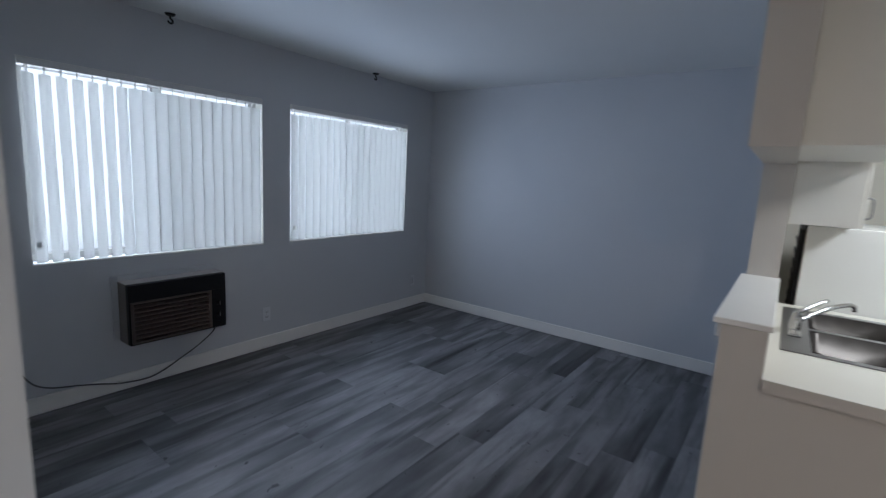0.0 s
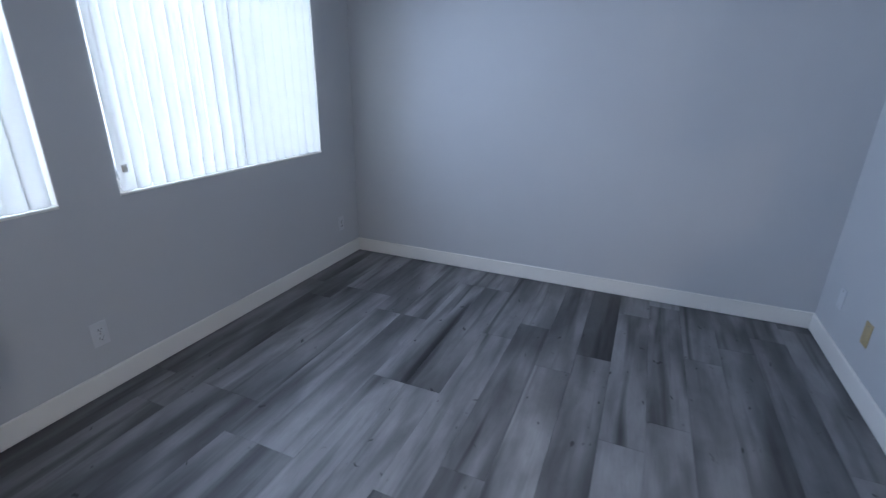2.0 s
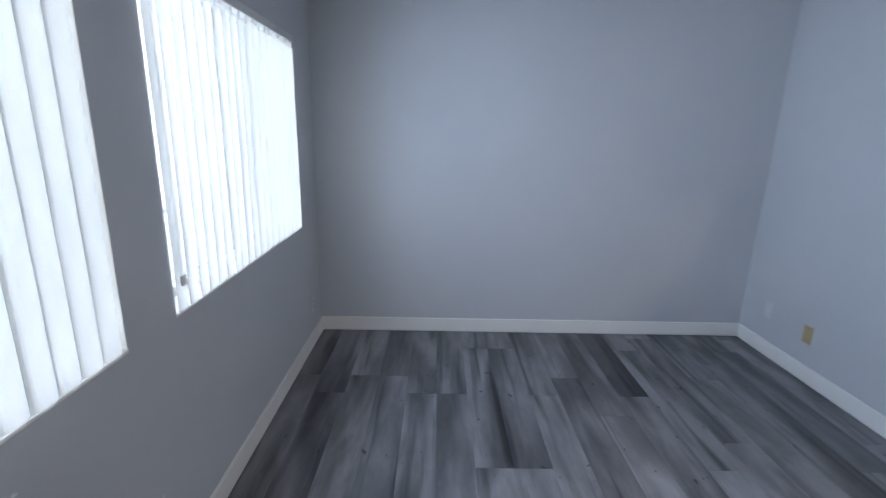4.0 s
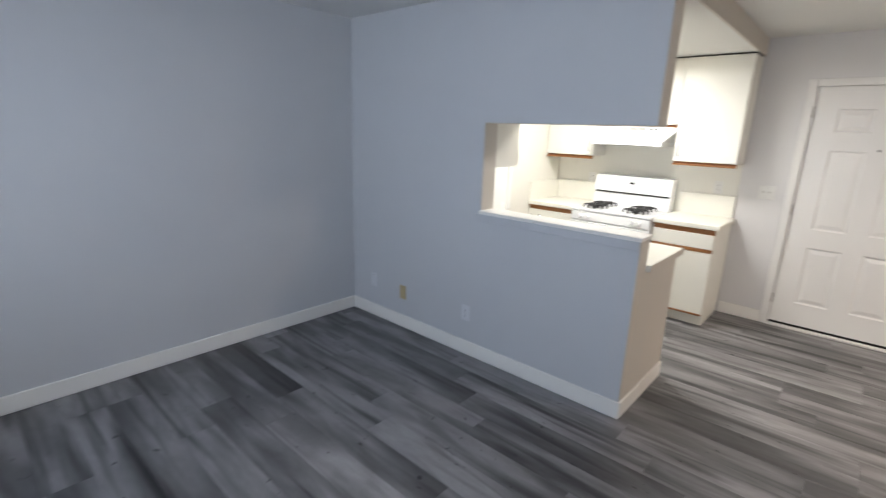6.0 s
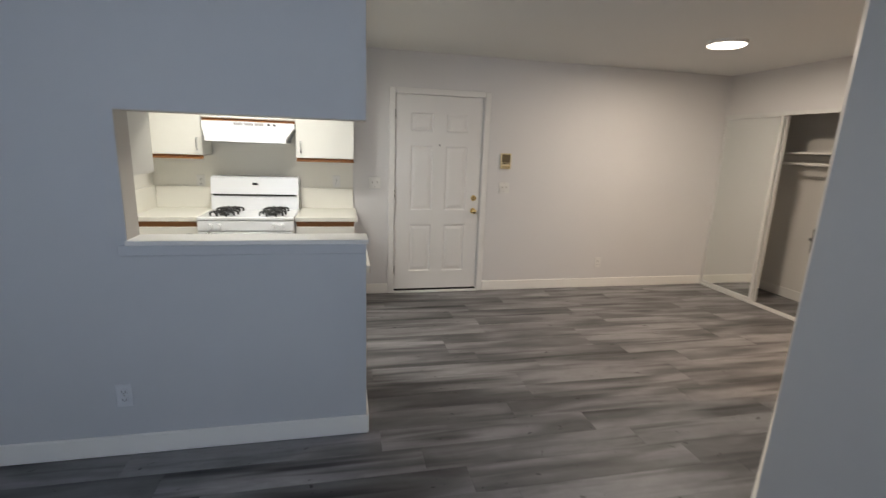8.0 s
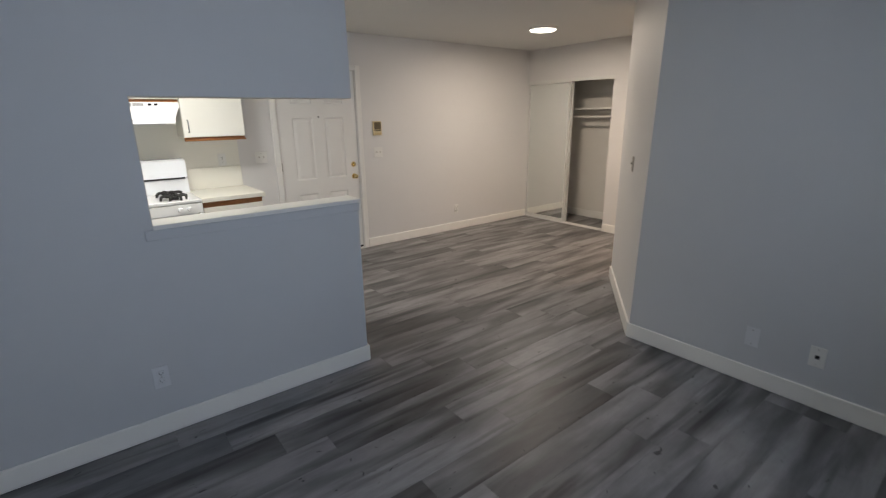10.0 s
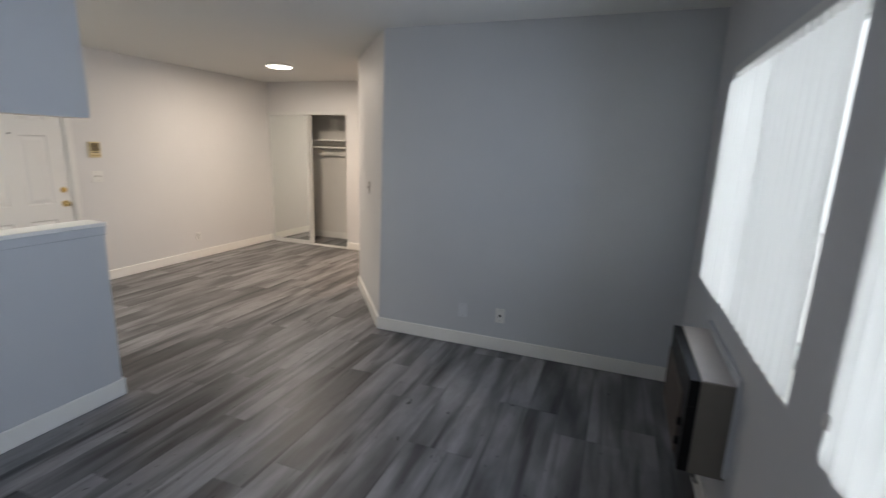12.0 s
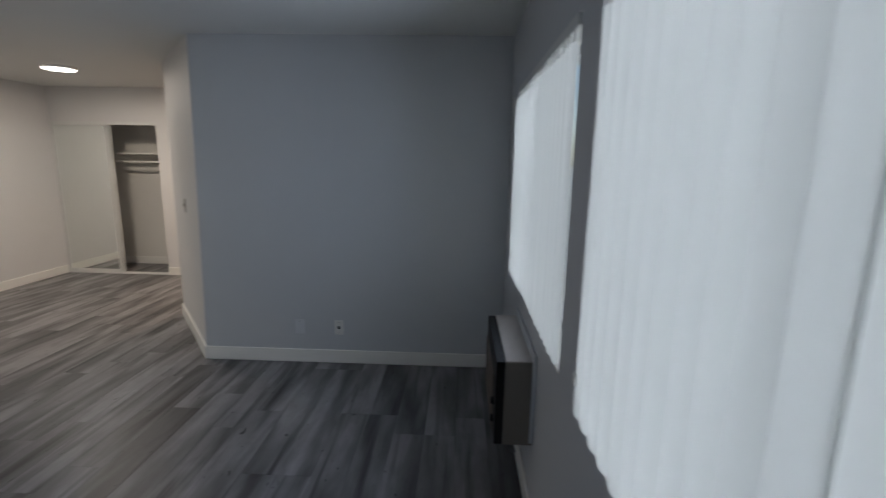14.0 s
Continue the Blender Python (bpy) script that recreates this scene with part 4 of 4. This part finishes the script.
        part("drain", rod(bmesh.new(), ((x0 + x1) / 2, (a + b) / 2, zb + 0.001), ((x0 + x1) / 2, (a + b) / 2, zb + 0.006), 0.045, sides=24), CHROME, bowl)
    fy = 2.335
    f = thing("faucet", (sx0 + 0.03, fy, 0.912), "chrome kitchen faucet with swivel spout", "faucet")
    fx = sx0 + 0.03
    part("deck_plate", boxes([(fx - 0.024, fx + 0.024, fy - 0.11, fy + 0.11, 0.912, 0.924)], bevel=0.005, seg=2), CHROME, f)
    bm = rod(bmesh.new(), (fx, fy, 0.924), (fx, fy, 0.978), 0.024, 0.020, 20)
    rod(bm, (fx, fy, 0.978), (fx, fy, 1.000), 0.020, 0.012, 20)
    part("body", bm, CHROME, f)
    part("end_cap", rod(bmesh.new(), (fx, fy - 0.085, 0.924), (fx, fy - 0.085, 0.940), 0.018, 0.013, 16), CHROME, f)
    part("spout", smooth_bm(tube(bmesh.new(), spline([(fx, fy, 0.955), (fx + 0.05, fy + 0.06, 0.982), (fx + 0.12, fy + 0.145, 1.014), (fx + 0.18, fy + 0.215, 1.026), (fx + 0.205, fy + 0.245, 1.018), (fx + 0.210, fy + 0.250, 0.996)], 6), 0.010, 12)), CHROME, f)
    part("lever", smooth_bm(tube(bmesh.new(), spline([(fx, fy, 0.995), (fx + 0.03, fy + 0.03, 1.014), (fx + 0.10, fy + 0.105, 1.052)], 6), 0.008, 10)), CHROME, f)


sink_run()


def fridge():
    x0, x1, y0, y1, h = 3.47, 4.09, 3.02, 3.70, 1.345
    f = thing("refrigerator", ((x0 + x1) / 2, (y0 + y1) / 2, 0), "white refrigerator in the kitchen corner", "refrigerator")
    part("case", boxes([(x0, x1 - 0.065, y0, y1, 0.03, h)], bevel=0.006, seg=2), FRIDGE, f)
    part("feet", boxes([(x0 + 0.02, x0 + 0.06, y0 + 0.02, y0 + 0.06, 0.001, 0.03), (x1 - 0.14, x1 - 0.10, y0 + 0.02, y0 + 0.06, 0.001, 0.03),
                        (x0 + 0.02, x0 + 0.06, y1 - 0.06, y1 - 0.02, 0.001, 0.03), (x1 - 0.14, x1 - 0.10, y1 - 0.06, y1 - 0.02, 0.001, 0.03)]), BLACK_PLASTIC, f)
    for a, b, nm in ((0.06, 0.955, "door"), (0.965, h, "freezer_door")):
        dr = part(nm, boxes([(x1 - 0.06, x1, y0, y1, a, b)], bevel=0.01, seg=3), FRIDGE, f)
        part("handle", boxes([(x1, x1 + 0.03, y0 + 0.03, y0 + 0.055, a + 0.05 if a > 0.5 else b - 0.35, (a + 0.25) if a > 0.5 else b - 0.05)], bevel=0.006), FRIDGE, dr)
    part("back_grid", boxes([(x0 - 0.022, x0 - 0.002, y0 + 0.03, y1 - 0.03, 0.25, h - 0.03)]), BLACK_PLASTIC, f, "black condenser at the back")
    for k in range(14):
        z = 0.3 + k * 0.072
        part("coil", rod(bmesh.new(), (x0 - 0.030, y0 + 0.02, z), (x0 - 0.030, y1 - 0.03, z), 0.004, sides=6), BLACK_IRON, f)


fridge()

# ---- lamps and hooks ----
dl = thing("ceiling_light", (4.32, -1.24, CEIL), "round flush white LED ceiling light, switched on", "ceiling light")
part("ring", rod(bmesh.new(), (4.32, -1.24, CEIL), (4.32, -1.24, CEIL - 0.026), 0.146, 0.142, 48), TRIM, dl)
part("diffuser", rod(bmesh.new(), (4.32, -1.24, CEIL - 0.026), (4.32, -1.24, CEIL - 0.034), 0.138, 0.130, 48), DISC_GLOW, dl, "glowing white diffuser")
kl = thing("kitchen_light", (4.50, 2.44, KZ), "white box ceiling light in the kitchen, switched on", "ceiling light")
part("housing", boxes([(4.31, 4.69, 2.07, 2.81, KZ - 0.03, KZ)], bevel=0.004), TRIM, kl)
part("diffuser", boxes([(4.325, 4.675, 2.085, 2.795, KZ - 0.075, KZ - 0.03)], bevel=0.015, seg=3), TUBE_GLOW, kl, "glowing diffuser")
gl = thing("globe_light", (2.98, -1.85, CEIL), "warm globe ceiling light of the side hall", "ceiling light")
part("base", rod(bmesh.new(), (2.98, -1.85, CEIL), (2.98, -1.85, CEIL - 0.05), 0.06, 0.055, 24), TRIM, gl)
bm = bmesh.new()
bmesh.ops.create_uvsphere(bm, u_segments=24, v_segments=14, radius=0.055, matrix=Matrix.Translation((2.98, -1.85, CEIL - 0.10)))
part("globe", smooth_bm(bm), GLOBE_GLOW, gl)

for y in (1.27, 3.10):
    hk = thing("ceiling_hook", (0.07, y, CEIL), "dark metal plant hook screwed into the ceiling", "hook", "ceiling hooks")
    part("flange", rod(bmesh.new(), (0.07, y, CEIL), (0.07, y, CEIL - 0.012), 0.032, 0.024, 20), BLACK_PLASTIC, hk)
    pts = [(0.07, y, CEIL - 0.01), (0.07, y, CEIL - 0.03)] + [(0.07, y + 0.014 * math.sin(a), CEIL - 0.045 + 0.014 * math.cos(a)) for a in [k * math.pi / 6 for k in range(1, 10)]]
    part("hook", smooth_bm(tube(bmesh.new(), pts, 0.006, 10)), BLACK_PLASTIC, hk)

# ---- outside the windows ----
GZ = -1.1
structure("ground", boxes([(-400, 400, -400, 400, GZ - 0.1, GZ)]), CONCRETE, "grey concrete alley between the buildings", "ground")
structure("wall_foundation", boxes([(-0.16, 0, -0.14, YN + 0.14, GZ, 0)]), STUCCO, "stucco wall below the windows", "wall")
nb = thing("neighbour_building", (-2.2, 2.5, GZ), "white stucco building on a concrete block base", "building")
part("wall", boxes([(-2.6, -2.2, -7, 10, 0.575, 5.4)]), STUCCO, nb, "white stucco upper wall")
part("footing", boxes([(-2.6, -2.262, -7, 10, GZ, 0.575)]), MORTAR, nb, "mortar bed")
part("smear", boxes([(-2.262, -2.238, 0.2, 2.6, 0.44, 0.575), (-2.262, -2.2385, 1.3, 2.2, 0.36, 0.44)], bevel=0.004), CONCRETE, nb, "rough cement smear")
part("roof", boxes([(-2.8, -2.1, -7, 10, 5.4, 5.55)], bevel=0.02), TRIM, nb)
block = mesh_of("block", boxes([(-0.004, 0.018, -0.194, 0.194, -0.093, 0.093)], bevel=0.006), BLOCK)
rng = random.Random(4)
for r in range(8):
    for k in range(24):
        b = new("block", block)
        b.parent = nb
        b.location = (-0.058 + rng.uniform(-0.003, 0.003), -6.0 + k * 0.4 + (r % 2) * 0.2, 0.1 + r * 0.2)
cp = thing("copper_pipe", (-2.2, 1.0, -0.2), "orange copper pipe along the block wall", "pipe")
part("tube", smooth_bm(tube(bmesh.new(), spline([(-2.215, 3.6, -0.21), (-2.21, 1.26, -0.2), (-2.215, 0.2, -0.17), (-2.215, -3, -0.19)], 6), 0.014, 10)), COPPER, cp)
for y in (-1.5, 0.4, 2.3):
    part("clip", boxes([(-2.245, -2.195, y - 0.012, y + 0.012, -0.225, -0.16)], bevel=0.003), GREY_METAL, cp)

# ---- floor planks ----
fl = structure("floor", boxes([(-0.05, XE + 0.14, -3.25, YN + 0.05, -0.10, -0.006)]), SUBFLOOR, "grey vinyl plank floor with dark smoky grain", "floor")
PW, PL = 0.181, 1.219
cache = {}
rng = random.Random(11)


def plank(length):
    key = round(length, 3)
    if key not in cache:
        g = 0.0003
        cache[key] = mesh_of("plank", boxes([(-PW / 2 + g, PW / 2 - g, -length / 2 + g, length / 2 - g, -0.006, 0.0)], bevel=0.0007), PLANK)
    return cache[key]


x = PW / 2 - 0.02
while x < XE + 0.1:
    y = -3.22 - rng.choice([0.1, 0.3, 0.5, 0.7, 0.9, 1.1])
    while y < YN:
        a, b = max(y, -3.22), min(y + PL, YN)
        if b - a > 0.02:
            p = new("plank", plank(b - a))
            p.parent = fl
            p.location = (x, (a + b) / 2, 0)
        y += PL
    x += PW
